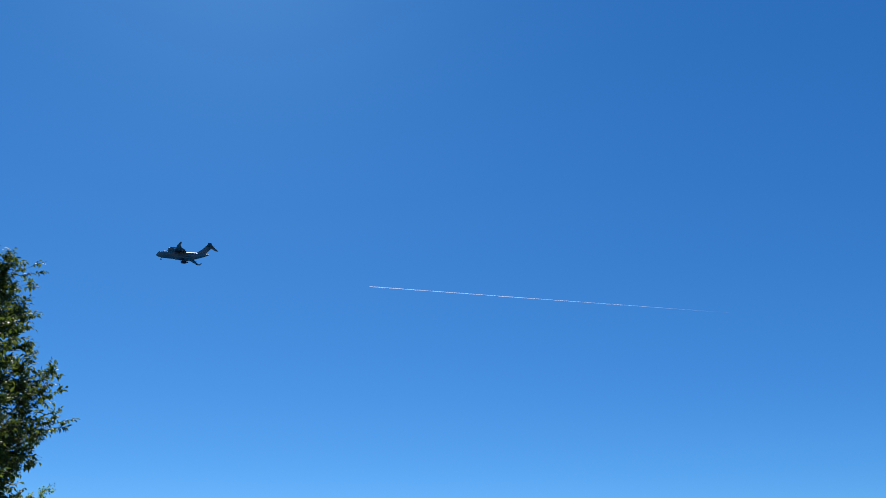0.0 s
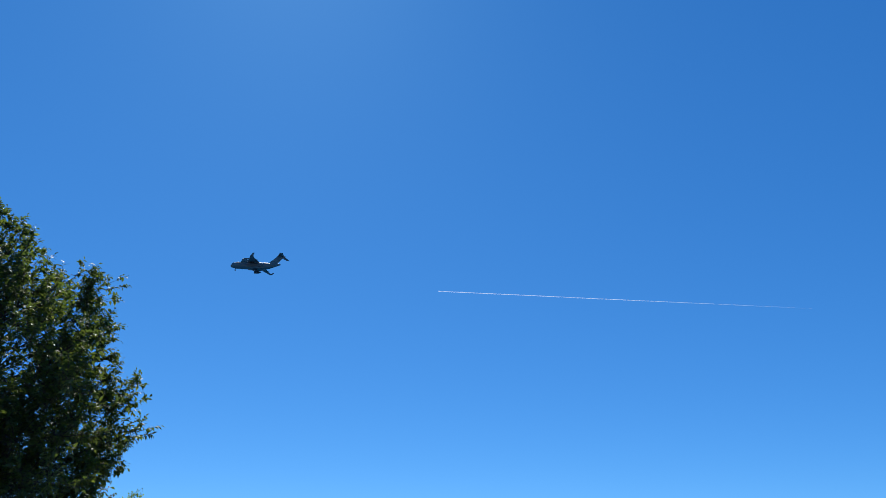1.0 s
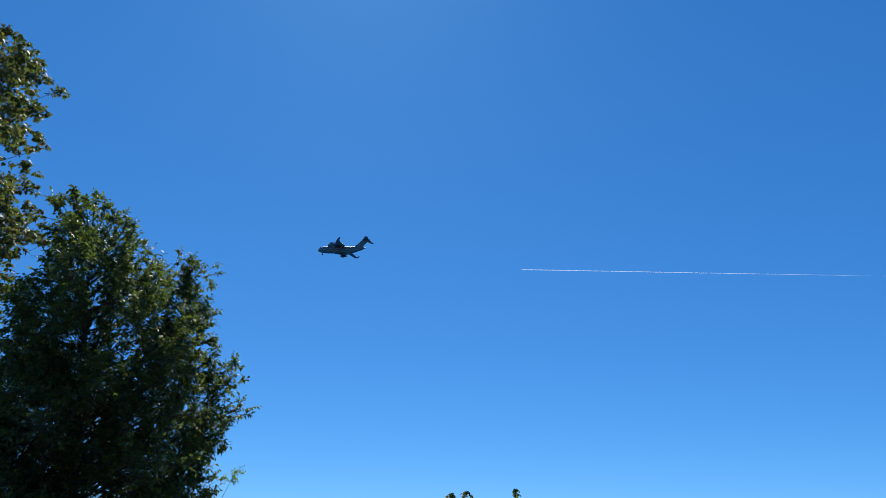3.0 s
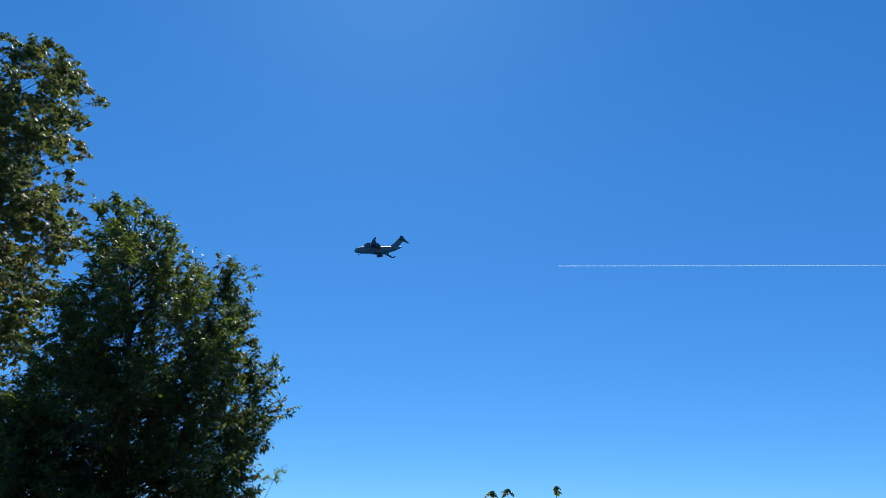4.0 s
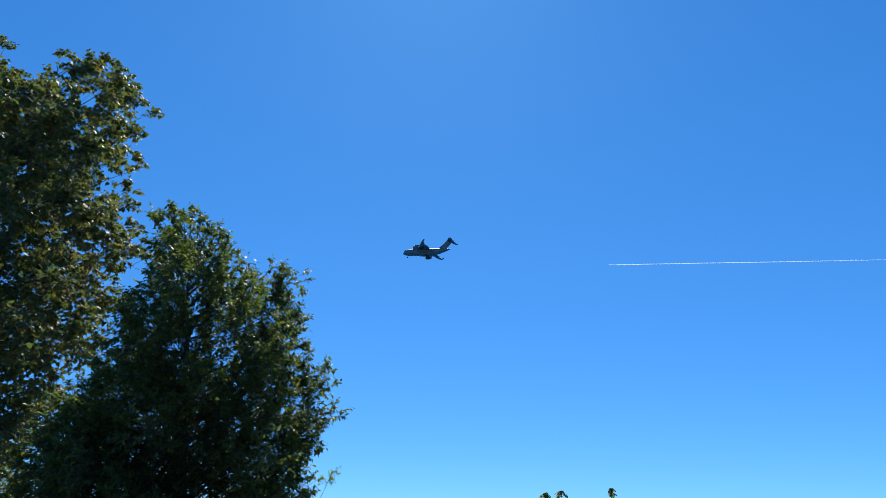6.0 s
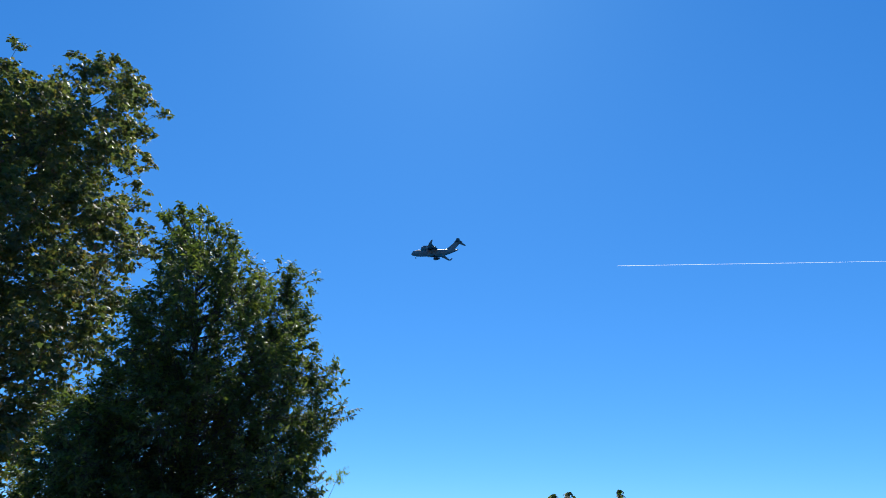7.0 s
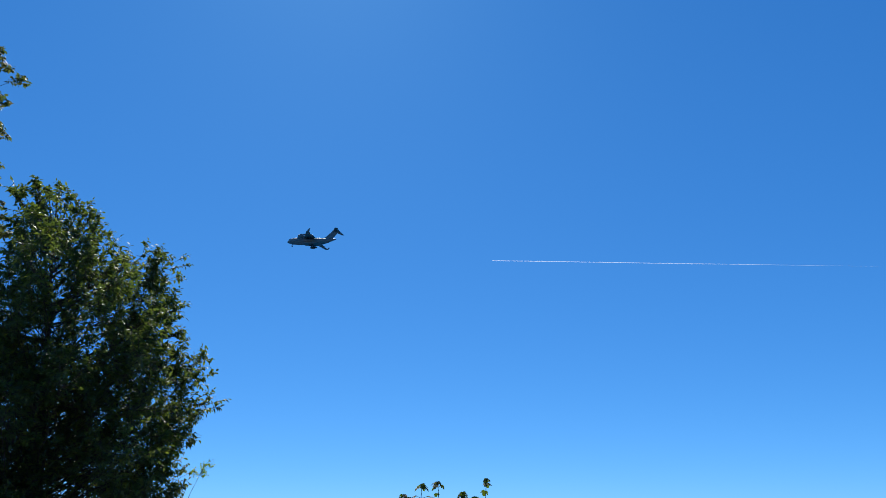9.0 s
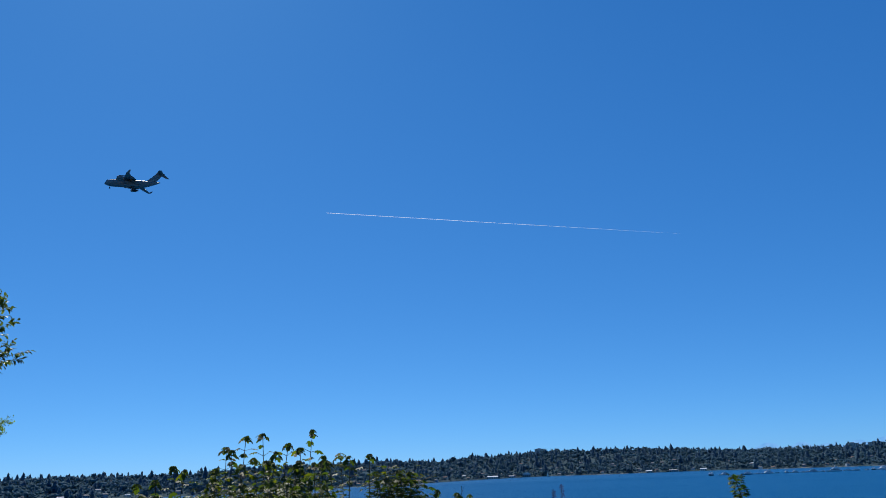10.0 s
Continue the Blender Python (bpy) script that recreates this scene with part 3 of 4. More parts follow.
        inside = el < np.interp(az, top_az, top_el) - 1.7 and np.interp(el, side_el, side_az) + 1.7 < az < np.interp(el, rear_el, rear_az) - 1.3
        forked = 13.2 < az < 14.4 and el > 14  # the open fork beside the second leader
        return p if inside and not forked else None

    def beside():
        """The second leader beside the top."""
        h = rng.uniform(1.9, 3.72)
        q, a = np.interp(h, [1.9, 2.9, 3.4, 3.75], [0.5, 0.34, 0.2, 0.04]) * rng.random() ** 0.5, rng.uniform(0, 6.283)
        return spot(1.07 + q * math.cos(a), h, q * math.sin(a))

    def skirt():
        """The wide, close skirt."""
        p = spot(rng.uniform(-2.6, 0.1), -0.3 + 2.6 * rng.random() ** 1.3, rng.uniform(-0.7, 1.0))
        az, el = bearing(p)
        return p if az < np.interp(el, rear_el, rear_az) - 0.9 else None

    def low_side():
        """The low boughs on the sunny side."""
        p = spot(rng.uniform(0.2, 1.8), rng.uniform(-0.2, 1.9), rng.uniform(-0.7, 0.9))
        az, el = bearing(p)
        return p if az > np.interp(el, side_el, side_az) + 1.5 else None

    tips = list(scattered(rng, 250, 0.29, sample)) + list(scattered(rng, 60, 0.26, low_side)) + list(scattered(rng, 16, 0.18, beside)) + list(scattered(rng, 155, 0.23, skirt))
    # long sprays that stand out of the outline
    sprays = [(7.15, 11.8), (9.1, 12.0), (8.2, 10.6), (8.3, 10.0), (6.6, 8.7), (7.3, 7.7), (8.0, 8.6), (8.1, 6.7), (8.3, 5.6), (9.0, 4.3), (8.1, 3.0), (8.2, 2.1), (7.6, 1.3), (10.0, 15.2),
              (10.2, 14.1), (10.1, 13.3), (10.5, 15.6), (11.2, 17.0), (11.6, 17.8), (12.1, 19.1), (12.6, 19.2), (13.2, 19.5), (14.6, 18.2), (15.1, 18.8), (15.8, 19.5), (16.8, 20.0), (17.0, 20.8),
              (17.5, 21.4), (18.4, 21.8), (19.1, 22.5), (19.9, 22.8), (20.6, 22.9), (21.3, 22.8), (22.2, 21.8), (22.3, 20.0)]
    lead = [np.array(place(a + (1.35 if a < 9.5 else 0.9 if a < 11.7 else 0.7 if a < 12.3 else 0.04 * (19 - a)), e - (0.25 if a < 11 else 0.8), D + rng.uniform(-0.4, 0.4))) for a, e in sprays]
    paths = []
    for tip in lead + tips:
        low = tip[2] - 0.35 * math.hypot(*(tip[:2] - mid[:2])) - 0.5
        z = np.clip(low, gz + 1.0, EYE + 4.1)
        zs = trunk[:, 2]
        start = np.array([np.interp(z, zs, trunk[:, 0]), np.interp(z, zs, trunk[:, 1]), z])
        paths.append(bough(rng, start, tip))
    shoots = [p[-4:] for p in paths[:len(lead)]]
    for tip in lead:
        shoots += clump(rng, tip, np.array([mid[0], mid[1], tip[2] - 0.4]), 0.14, 3)
    for tip in tips:
        shoots += clump(rng, tip, np.array([mid[0], mid[1], tip[2] - 0.4]), 0.36, 6)
    build_tree("dense dark green broadleaf tree with small pointed leaves", "tree", base, trunk, [0.14, 0.11, 0.07, 0.04, 0.02, 0.006],
               paths, len(lead), shoots, small_leaf(), plain_leaf(), LEAF_SMALL, rng, leafy_sprays, a_metre=7.5, length=0.27, leaves=8, leaf_size=0.087, lift=0.3, droop=0.2, start=0.15, keep=keep)


def maple_tree():
    """The tall maple behind."""
    rng = np.random.default_rng(23)
    D, AX = 21.0, 38.0
    fwd = place(AX, 0, 1.0) * [1, 1, 0]
    right = np.array([fwd[1], -fwd[0], 0])
    mid = fwd * D
    gz = float(land(mid[0], mid[1])) - 0.1
    base = np.array([mid[0], mid[1], gz])

    def spot(lat, h, deep=0.0):
        return mid + right * lat + fwd * deep + np.array([0, 0, EYE + h])

    trunk = np.array([base, base + [0.1, 0, 2.5], spot(0.15, 3.0), spot(0.0, 6.0), spot(0.5, 8.5), spot(1.2, 10.4)])
    top_az, top_el = [24, 25, 26.5, 28, 29.5, 31, 32.2, 33.4, 34.2, 35, 36, 60], [28.7, 30.1, 31.2, 32.1, 31.9, 30.8, 29.7, 29.0, 29.2, 30.8, 30, 31]
    side_el = [5, 8.5, 10.4, 12.5, 14.2, 17.4, 18.7, 19.3, 20.3, 21.3, 22, 23.1, 24.9, 25.8, 27.4, 28.7, 30.1, 31.5]
    side_az = [26.5, 25.2, 25, 24.2, 23.6, 23.5, 22, 22.9, 23.9, 24.4, 24.3, 24.5, 23.9, 25.2, 24.8, 24.1, 25, 27]

    def keep(p):
        az, el = np.degrees(np.arctan2(-p[:, 0], p[:, 1])), np.degrees(np.arctan2(p[:, 2] - EYE, np.hypot(p[:, 0], p[:, 1])))
        return (el < np.interp(az, top_az, top_el) - 0.6) & (az > np.interp(el, side_el, side_az) + 0.6)

    hs = [0.0, 2.0, 4.5, 6.0, 7.5, 9.0, 10.5, 11.6, 12.4, 12.9]
    rs = [6.0, 6.2, 6.3, 6.2, 5.6, 5.3, 5.3, 5.2, 4.8, 4.4]
    def sample():
        h, a = rng.uniform(-1.5, 12.9), rng.uniform(0, 6.283)
        q = np.interp(h, hs, rs) * rng.uniform(0.02, 1.0) ** 0.65
        p = spot(q * math.cos(a), h, q * math.sin(a))
        az, el = bearing(p)
        if (az > 38 and rng.random() < 0.9) or (math.sin(a) > 0.3 and rng.random() < 0.5):
            return None
        if rng.random() > np.interp(el, [2, 9, 13, 18, 22], [1.0, 0.9, 0.9, 1.0, 1.0]):
            return None
        inside = el < np.interp(az, top_az, top_el) - 1.7 and az > np.interp(el, side_el, side_az) + 1.9
        return p if inside else None

    tips = list(scattered(rng, 455, 0.6, sample))
    sprays = [(35.0, 30.4), (35.3, 28.8), (32.2, 29.2), (31.1, 30.3), (29.5, 31.4), (28.1, 31.6), (26.7, 30.6), (25.3, 29.6), (24.5, 28.6), (25.2, 27.1), (25.6, 25.8), (24.3, 24.8), (24.9, 23.0), (24.7, 21.9), (24.3, 20.2), (23.4, 19.2), (22.5, 18.7), (25.4, 14.3), (25.6, 11.2), (26.8, 8.0), (28.8, 31.0), (30.3, 30.8), (26.0, 29.9), (33.3, 28.3)]
    lead = [np.array(place(a, e, D + rng.uniform(-1.0, 1.0))) for a, e in sprays]
    paths = []
    for tip in lead + tips:
        low = tip[2] - 0.55 * math.hypot(*(tip[:2] - mid[:2])) - 1.0
        z = np.clip(low, gz + 2.2, EYE + 9.8)
        zs = trunk[:, 2]
        start = np.array([np.interp(z, zs, trunk[:, 0]), np.interp(z, zs, trunk[:, 1]), z])
        paths.append(bough(rng, start, tip))
    shoots = [p[-3:] for p in paths[:len(lead)]]
    for tip in lead:
        shoots += clump(rng, tip, np.array([mid[0], mid[1], tip[2] - 1.5]), 0.3, 3)
    for tip in tips:
        shoots += clump(rng, tip, np.array([mid[0], mid[1], tip[2] - 1.5]), 0.6, 6)
    build_tree("tall maple with large lobed green and bronze leaves", "tree", base, trunk, [0.3, 0.26, 0.22, 0.17, 0.1, 0.03],
               paths, len(lead), shoots, lobed_leaf(), plain_lobed_leaf(), LEAF_MAPLE, rng, leafy_rosettes, seeds=800, a_metre=3.0, length=0.3, leaves=9, leaf_size=0.118, lift=0.25, droop=0.3, start=0.3, keep=keep)


near_tree()
maple_tree()


def seed_sprig(az, el, d):
    """A loose, pale head of fine seeds beside the tree's skirt."""
    rng = np.random.default_rng(41)
    tip = place(az, el, d)
    foot = np.array([tip[0] - 0.5, tip[1], float(land(tip[0], tip[1])) - 0.03])
    ob = thing("seed_sprig", foot, "slender pale stalk with a loose head of fine seeds", "plant")
    h = tip - foot
    path = np.array([[0, 0, 0], h * [0.3, 0.3, 0.55], h * [0.7, 0.7, 0.85], h])
    part("stem", mesh_of("stem", *tube(path, [0.006, 0.005, 0.003, 0.002], 5), STEM, True), STEM, ob)
    head, seeds = Pile(), []
    for k in range(26):
        u = 0.86 + 0.14 * k / 26
        at = np.array([np.interp(u, [0, 0.33, 0.67, 1], path[:, c]) for c in range(3)])
        end = at + unit(rng.normal(0, 1, 3) + [0.5, 0, 0.5]) * rng.uniform(0.06, 0.15)
        head.add(*tube(np.stack([at, end]), [0.0015, 0.001], 3))
        for _ in range(10):
            seeds.append(at + (end - at) * rng.uniform(0.4, 1.05) + rng.normal(0, 0.012, 3))
    part("seed_stalk", head.mesh("seed_stalk", STEM), STEM, ob)
    seeds = np.array(seeds)
    v, f = leaf_cloud(plain_leaf(), seeds, rng.normal(0, 1, seeds.shape), rng.normal(0, 1, seeds.shape) + [0, 0, 1], np.full(len(seeds), 0.028))
    tagged(part("seed_head", mesh_of("seed_head", v, f, LEAF_YOUNG), LEAF_YOUNG, ob), kind="stuff")


seed_sprig(7.35, 4.3, 10.4)


# ---- shoots and weeds on the edge of the bluff ----
def leaf_on(parent, mesh, at, way, up, size):
    w = Vector(way).normalized()
    s = Vector(up).cross(w).normalized()
    m = Matrix((w, s, w.cross(s))).transposed().to_4x4()
    ob = new("leaf", mesh)
    ob.parent = parent
    ob.matrix_local = Matrix.Translation(Vector(at)) @ m @ Matrix.Scale(size, 4)


def build_shoot(rng, az, el, d, leaf_mesh, label, pairs=7, size=0.11, gap=0.09, crowd=0, spread=3.6, low=0.45, loose_mat=None):
    """An upright stem with pairs of lobed leaves on stalks and a tuft at the top."""
    tip = place(az, el, d)
    foot = tip + np.array([*rng.normal(0, 0.12, 2), 0])
    foot[2] = float(land(foot[0], foot[1])) - 0.03
    ob = thing("shoot", foot, label, "plant", "shoots of the thicket")
    t = np.linspace(0, 1, 10)[:, None]
    bend = np.array([*rng.normal(0, 0.05, 2), 0])
    path = foot * (1 - t) + tip * t + bend * np.sin(np.pi * t)
    v, f = tube(path - foot, np.linspace(0.009, 0.003, 10), 6)
    part("stem", mesh_of("stem", v, f, STEM, True), STEM, ob)
    length = tip[2] - foot[2]
    stalks = Pile()
    turn = rng.uniform(0, 6.28)
    for k in range(pairs):
        u = 1 - (0.015 + gap * max(0, k - 0.6 + 0.25 * rng.random())) / length
        if u < 0.1:
            break
        x = u * 9
        i = min(int(x), 8)
        at = path[i] + (path[i + 1] - path[i]) * (x - i) - foot
        turn += 1.57 + rng.normal(0, 0.25)
        for sgn in ([0, 3.14] if k > 1 else [0, 1.05, 2.1, 3.15, 4.2, 5.25] if k == 0 else [0.5, 2.1, 3.7, 5.2]):
            if rng.random() < 0.12:
                continue
            a = turn + sgn + rng.normal(0, 0.2)
            out = np.array([math.cos(a), math.sin(a), 0])
            stalk = rng.uniform(0.5, 1.1) * size * (0.25 if k == 0 else 0.5 if k == 1 else 0.9)
            end = at + out * stalk + np.array([0, 0, stalk * rng.uniform(0.2, 0.6)])
            sv, sf = tube(np.stack([at, end]), [0.003, 0.002], 3)
            stalks.add(sv, sf)
            big = size * rng.uniform(0.7, 1.15) * (0.7 if k == 0 else 0.8 if k == 1 else 1.0)
            leaf_on(ob, leaf_mesh, end, out - np.array([0, 0, rng.uniform(0.4, 1.2) if k < 2 else rng.uniform(-0.05, 0.42)]), np.array([*(out[:2] * 0.3), 1]) + rng.normal(0, 0.2, 3), big)
    loose = []
    for _ in range(crowd):
        x = rng.uniform(low, 0.985) * 9
        i = int(x)
        at = path[i] + (path[i + 1] - path[i]) * (x - i) - foot
        a = rng.uniform(0, 6.28)
        out = np.array([math.cos(a), math.sin(a), rng.uniform(-0.1, 0.6)])
        end = at + out * rng.uniform(0.8, spread) * size
        sv, sf = tube(np.stack([at, end]), [0.0018, 0.0012], 3)
        stalks.add(sv, sf)
        loose.append((end, out - np.array([0, 0, rng.uniform(0.0, 0.6)]), np.array([0, 0, 1]) + rng.normal(0, 0.28, 3), size * rng.uniform(0.6, 1.1)))
    if loose:
        at, way, up, big = (np.array(q) for q in zip(*loose))
        v, f = leaf_cloud(crinkled_leaf(), at, way, up, big)
        tagged(part("foliage", mesh_of("foliage", v, f, loose_mat or leaf_mesh.materials[0]), LEAF_SHOOT, ob), kind="stuff")
    tagged(part("stalkwork", stalks.mesh("stalkwork", STEM), STEM, ob), kind="stuff")
    return ob


def thicket():
    rng = np.random.default_rng(5)
    leaf = mesh_of("leaf", *crinkled_leaf(), LEAF_SHOOT)
    young = mesh_of("leaf", *crinkled_leaf(), LEAF_YOUNG)
    tall = [(-8.28, 3.05), (-9.45, 3.2), (-6.94, 2.3), (-7.3, 2.1), (-10.5, 1.9), (-11.32, 2.46), (-12.16, 2.13), (-13.06, 3.39), (-13.82, 1.5), (-15.08, 1.65), (-15.8, 1.45), (-17.26, 1.5), (-17.7, 0.25), (-3.4, 1.1), (-4.2, 0.85), (-1.1, 0.0), (-2.3, 0.2), (-12.1, 1.2), (-6.2, 0.8), (-8.9, 1.5)]
    for az, el in tall:
        build_shoot(rng, az, el + 0.02, rng.uniform(7.6, 8.6), leaf, "tall green shoot with pairs of lobed leaves", pairs=12, size=0.088, gap=0.086)
    for i in range(14):
        build_shoot(rng, rng.uniform(-14.8, -5.5), rng.uniform(0.4, 1.4), rng.uniform(7.4, 8.8), leaf, "green shoot with pairs of lobed leaves", pairs=10, size=0.078, gap=0.075, crowd=12, spread=2.0)
    for i in range(64):
        az = rng.uniform(-14.8, -2.0)
        top = np.interp(az, [-15, -13.5, -9, -6, -2], [-0.9, -0.1, 0.15, -0.05, -1.0])
        build_shoot(rng, az, top - rng.uniform(0, 1.6), rng.uniform(7.0, 9.0), leaf, "leafy green shoot in a dense thicket", pairs=6, crowd=72, size=0.062, spread=2.9)
    for az, el in ((-19.4, 0.3), (-18.5, -0.1), (-20.2, 0.15), (-17.9, -0.7), (-18.9, -0.3), (-20.6, -0.5)):
        build_shoot(rng, az, el, rng.uniform(7.8, 8.4), leaf, "bushy shoot with crowded small lobed leaves", pairs=6, size=0.062, gap=0.07, crowd=120, low=0.66, spread=3.2)
    for az, el in ((-22.2, -1.2), (-23.6, -1.45), (-24.6, -1.6)):
        build_shoot(rng, az, el, rng.uniform(7.8, 8.4), leaf, "low sprig with a few drooping leaves", pairs=5, size=0.07, gap=0.07)
    build_shoot(rng, -43.25, -0.85, 8.0, young, "single young shoot with bright yellow-green leaves", pairs=9, size=0.05, gap=0.03, crowd=110, spread=1.15, low=0.72, loose_mat=LEAF_SHOOT)


thicket()


def flower_spike(rng, az, el, d):
    """A weed's spike of small purple flowers."""
    tip = place(az, el, d)
    foot = np.array([tip[0], tip[1], float(land(tip[0], tip[1])) - 0.03])
    ob = thing("flower_spike", foot, "slender weed with a spike of purple flowers", "wildflower", "flower spikes")
    h = tip[2] - foot[2]
    path = np.array([[0, 0, 0], [0.02, 0, h * 0.5], [0, 0.01, h]])
    part("stem", mesh_of("stem", *tube(path, [0.005, 0.004, 0.002], 5), STEM, True), STEM, ob)
    one = bmesh.new()
    for a in range(4):
        t = a * 1.5708
        c = [one.verts.new(p) for p in ((0, 0, 0), (math.cos(t - 0.5) * 0.011, math.sin(t - 0.5) * 0.011, 0.006), (math.cos(t) * 0.017, math.sin(t) * 0.017, 0.003), (math.cos(t + 0.5) * 0.011, math.sin(t + 0.5) * 0.011, 0.006))]
        one.faces.new(c)
    me = bpy.data.meshes.new("flower")
    one.to_mesh(me)
    one.free()
    me.materials.append(FLOWER)
    for k in range(34):
        u = k / 34
        a = k * 2.4
        r = 0.035 * (1 - 0.75 * u)
        f = new("flower", me)
        f.parent = ob
        f.matrix_local = Matrix.Translation((r * math.cos(a), r * math.sin(a), h - 0.3 * (1 - u))) @ Euler((rng.normal(0.6, 0.3), 0, a)).to_matrix().to_4x4()
    return ob


def bare_twig(az, el, d):
    tip = place(az, el, d)
    foot = np.array([tip[0] - 0.1, tip[1], float(land(tip[0], tip[1])) - 0.03])
    ob = thing("dry_stalk", foot, "bare dry forked stalk", "plant")
    h = tip[2] - foot[2]
    p = Pile()
    p.add(*tube(np.array([[0, 0, 0], [0.03, 0, h * 0.6], [0.1, 0, h]]), [0.006, 0.005, 0.002], 5))
    for k, s in ((0.86, -1), (0.92, 1), (0.8, 1)):
        p.add(*tube(np.array([[0.09 * k, 0, h * k], [0.09 * k + s * 0.02, 0.01, h * k + 0.05], [0.09 * k + s * 0.05, 0.01, h * k + 0.11]]), [0.003, 0.002, 0.001], 4))
    part("stem", p.mesh("stem", TWIG), TWIG, ob)


_rng = np.random.default_rng(9)
flower_spike(_rng, -31.3, -1.15, 8.0)
flower_spike(_rng, -30.7, -1.5, 8.1)
bare_twig(-24.0, -1.0, 8.0)


# ---- the aircraft and the vapour trail ----
def wing_bm(stations):
    """Stations of leading edge x, chord, y, z and thickness, skinned with a rounded airfoil."""
    rings = []
    for x, c, y, z, th in stations:
        prof = [(0, 0), (0.06, 0.4), (0.25, 0.58), (0.55, 0.45), (1, 0.02), (0.55, -0.28), (0.25, -0.38), (0.06, -0.3)]
        rings.append([(x - c * u, y, z + th * w) for u, w in prof])
    return loft_bm(rings)


def build_aircraft():
    d = 662.0
    at = place(0.9, 20.9, d)
    ob = thing("transport_aircraft", at, "grey four-engined military transport aircraft with wheels down", "airplane")
    ob.matrix_world = pose(*at, 0, -5.5, 180 - 22)
    R = [(24.3, 0.25, -0.9), (23.6, 1.1, -0.75), (22.3, 1.95, -0.45), (20.5, 2.7, -0.15), (17.5, 3.3, 0), (13, 3.43, 0), (-6, 3.43, 0), (-11, 3.1, 0.35), (-16, 2.3, 1.1), (-20.5, 1.35, 1.9), (-23.5, 0.6, 2.45), (-24.6, 0.12, 2.6)]
    body = part("fuselage", loft_bm([round_ring(x, r, z) for x, r, z in R]), GREY, ob, smooth=True)
    part("windscreen", loft_bm([[(x, y, z) for y, z in ((-w, 0), (w, 0), (w * 0.9, hh), (-w * 0.9, hh))] for x, w, hh in ((23.0, 1.0, 0.9), (21.4, 1.6, 2.1))]), SMOKED, body).location = (0, 0, 0.3)
    for s in (1, -1):
        part("gear_fairing", loft_bm([round_ring(x, r, -2.3, s * 2.9, 16) for x, r in ((6, 0.3), (4, 1.1), (-5, 1.15), (-8, 0.3))]), GREY, body, smooth=True)
        wing = part("wing", wing_bm([(8.3, 11.6, s * 1.5, 3.3, 1.7), (2.4, 6.2, s * 11.5, 2.2, 0.8), (-4.6, 2.9, s * 24.6, 0.8, 0.35)]), GREY, ob, smooth=True)
        part("winglet", wing_bm([(-4.6, 2.9, s * 24.5, 0.8, 0.35), (-6.0, 2.2, s * 25.3, 2.1, 0.28), (-7.3, 1.2, s * 25.7, 3.3, 0.15)]), GREY, wing)
        for y in (8.6, 15.2):
            x0 = 10.2 - (y - 8.6) * 0.52
            zc = 2.3 - (y - 8.6) * 0.13 - 1.9
            eng = part("engine", loft_bm([round_ring(x0 + u, r, zc, s * y, 20) for u, r in ((0, 1.15), (-0.3, 1.4), (-2.5, 1.5), (-4.6, 1.2), (-4.61, 0.85), (-6.6, 0.45))]), GREY, wing, smooth=True)
            part("intake", loft_bm([round_ring(x0 + 0.03, 1.1, zc, s * y, 20), round_ring(x0 + 0.02, 0.4, zc, s * y, 20)]), DARK, eng)
            part("pylon", box_bm(x0 - 6.2, x0 - 1.0, s * y - 0.18, s * y + 0.18, zc + 1.2, zc + 2.3), GREY, wing)
        for k in range(3):
            part("flap_track", loft_bm([round_ring(x, r, 1.9 - k * 0.6, s * (5 + k * 5), 8) for x, r in ((0.5 - k * 2.2, 0.1), (-1.5 - k * 2.2, 0.38), (-5.4 - k * 1.4, 0.08))]), GREY, wing)
        part("flap", wing_bm([(-3.2, 2.2, s * 3.6, 2.3, 0.4), (-4.6, 1.6, s * 16.5, 1.2, 0.25)]), GREY, wing)
        part("tailplane", wing_bm([(-20.0, 6.4, s * 0.3, 10.7, 0.7), (-25.4, 2.7, s * 9.9, 10.3, 0.25)]), GREY, ob, smooth=True)
        leg = part("main_gear", box_bm(-2.2, -1.4, s * 2.9 - 0.25, s * 2.9 + 0.25, -5.0, -2.8), DARK, ob)
        for x in (-3.3, -1.8, -0.3):
            part("wheel", loft_bm([[(x + 0.65 * math.cos(a), s * 2.9 + y, -4.8 + 0.65 * math.sin(a)) for a in (k * math.pi / 8 for k in range(16))] for y in (-0.9, -0.3, 0.3, 0.9)]), RUBBER, leg)
    fin = []
    for x, c, z, th in ((-11.0, 9.4, 2.6, 0.9), (-16.3, 7.6, 7.2, 0.65), (-19.7, 6.6, 10.8, 0.5)):
        prof = [(0, 0), (0.1, 0.4), (0.4, 0.5), (1, 0.03), (0.4, -0.5), (0.1, -0.4)]
        fin.append([(x - c * u, th * w, z) for u, w in prof])
    part("fin", loft_bm(fin), GREY, ob)
    part("tail_bullet", loft_bm([round_ring(x, r, 10.8, 0, 12) for x, r in ((-18.8, 0.1), (-20.5, 0.65), (-25, 0.6), (-27.5, 0.1))]), GREY, ob, smooth=True)
    nose = part("nose_gear", box_bm(18.7, 19.1, -0.15, 0.15, -5.0, -2.8), DARK, ob)
    for y in (-0.45, 0.25):
        part("wheel", loft_bm([[(18.9 + 0.5 * math.cos(a), y + w, -4.9 + 0.5 * math.sin(a)) for a in (k * math.pi / 8 for k in range(16))] for w in (0, 0.2)]), RUBBER, nose)


build_aircraft()


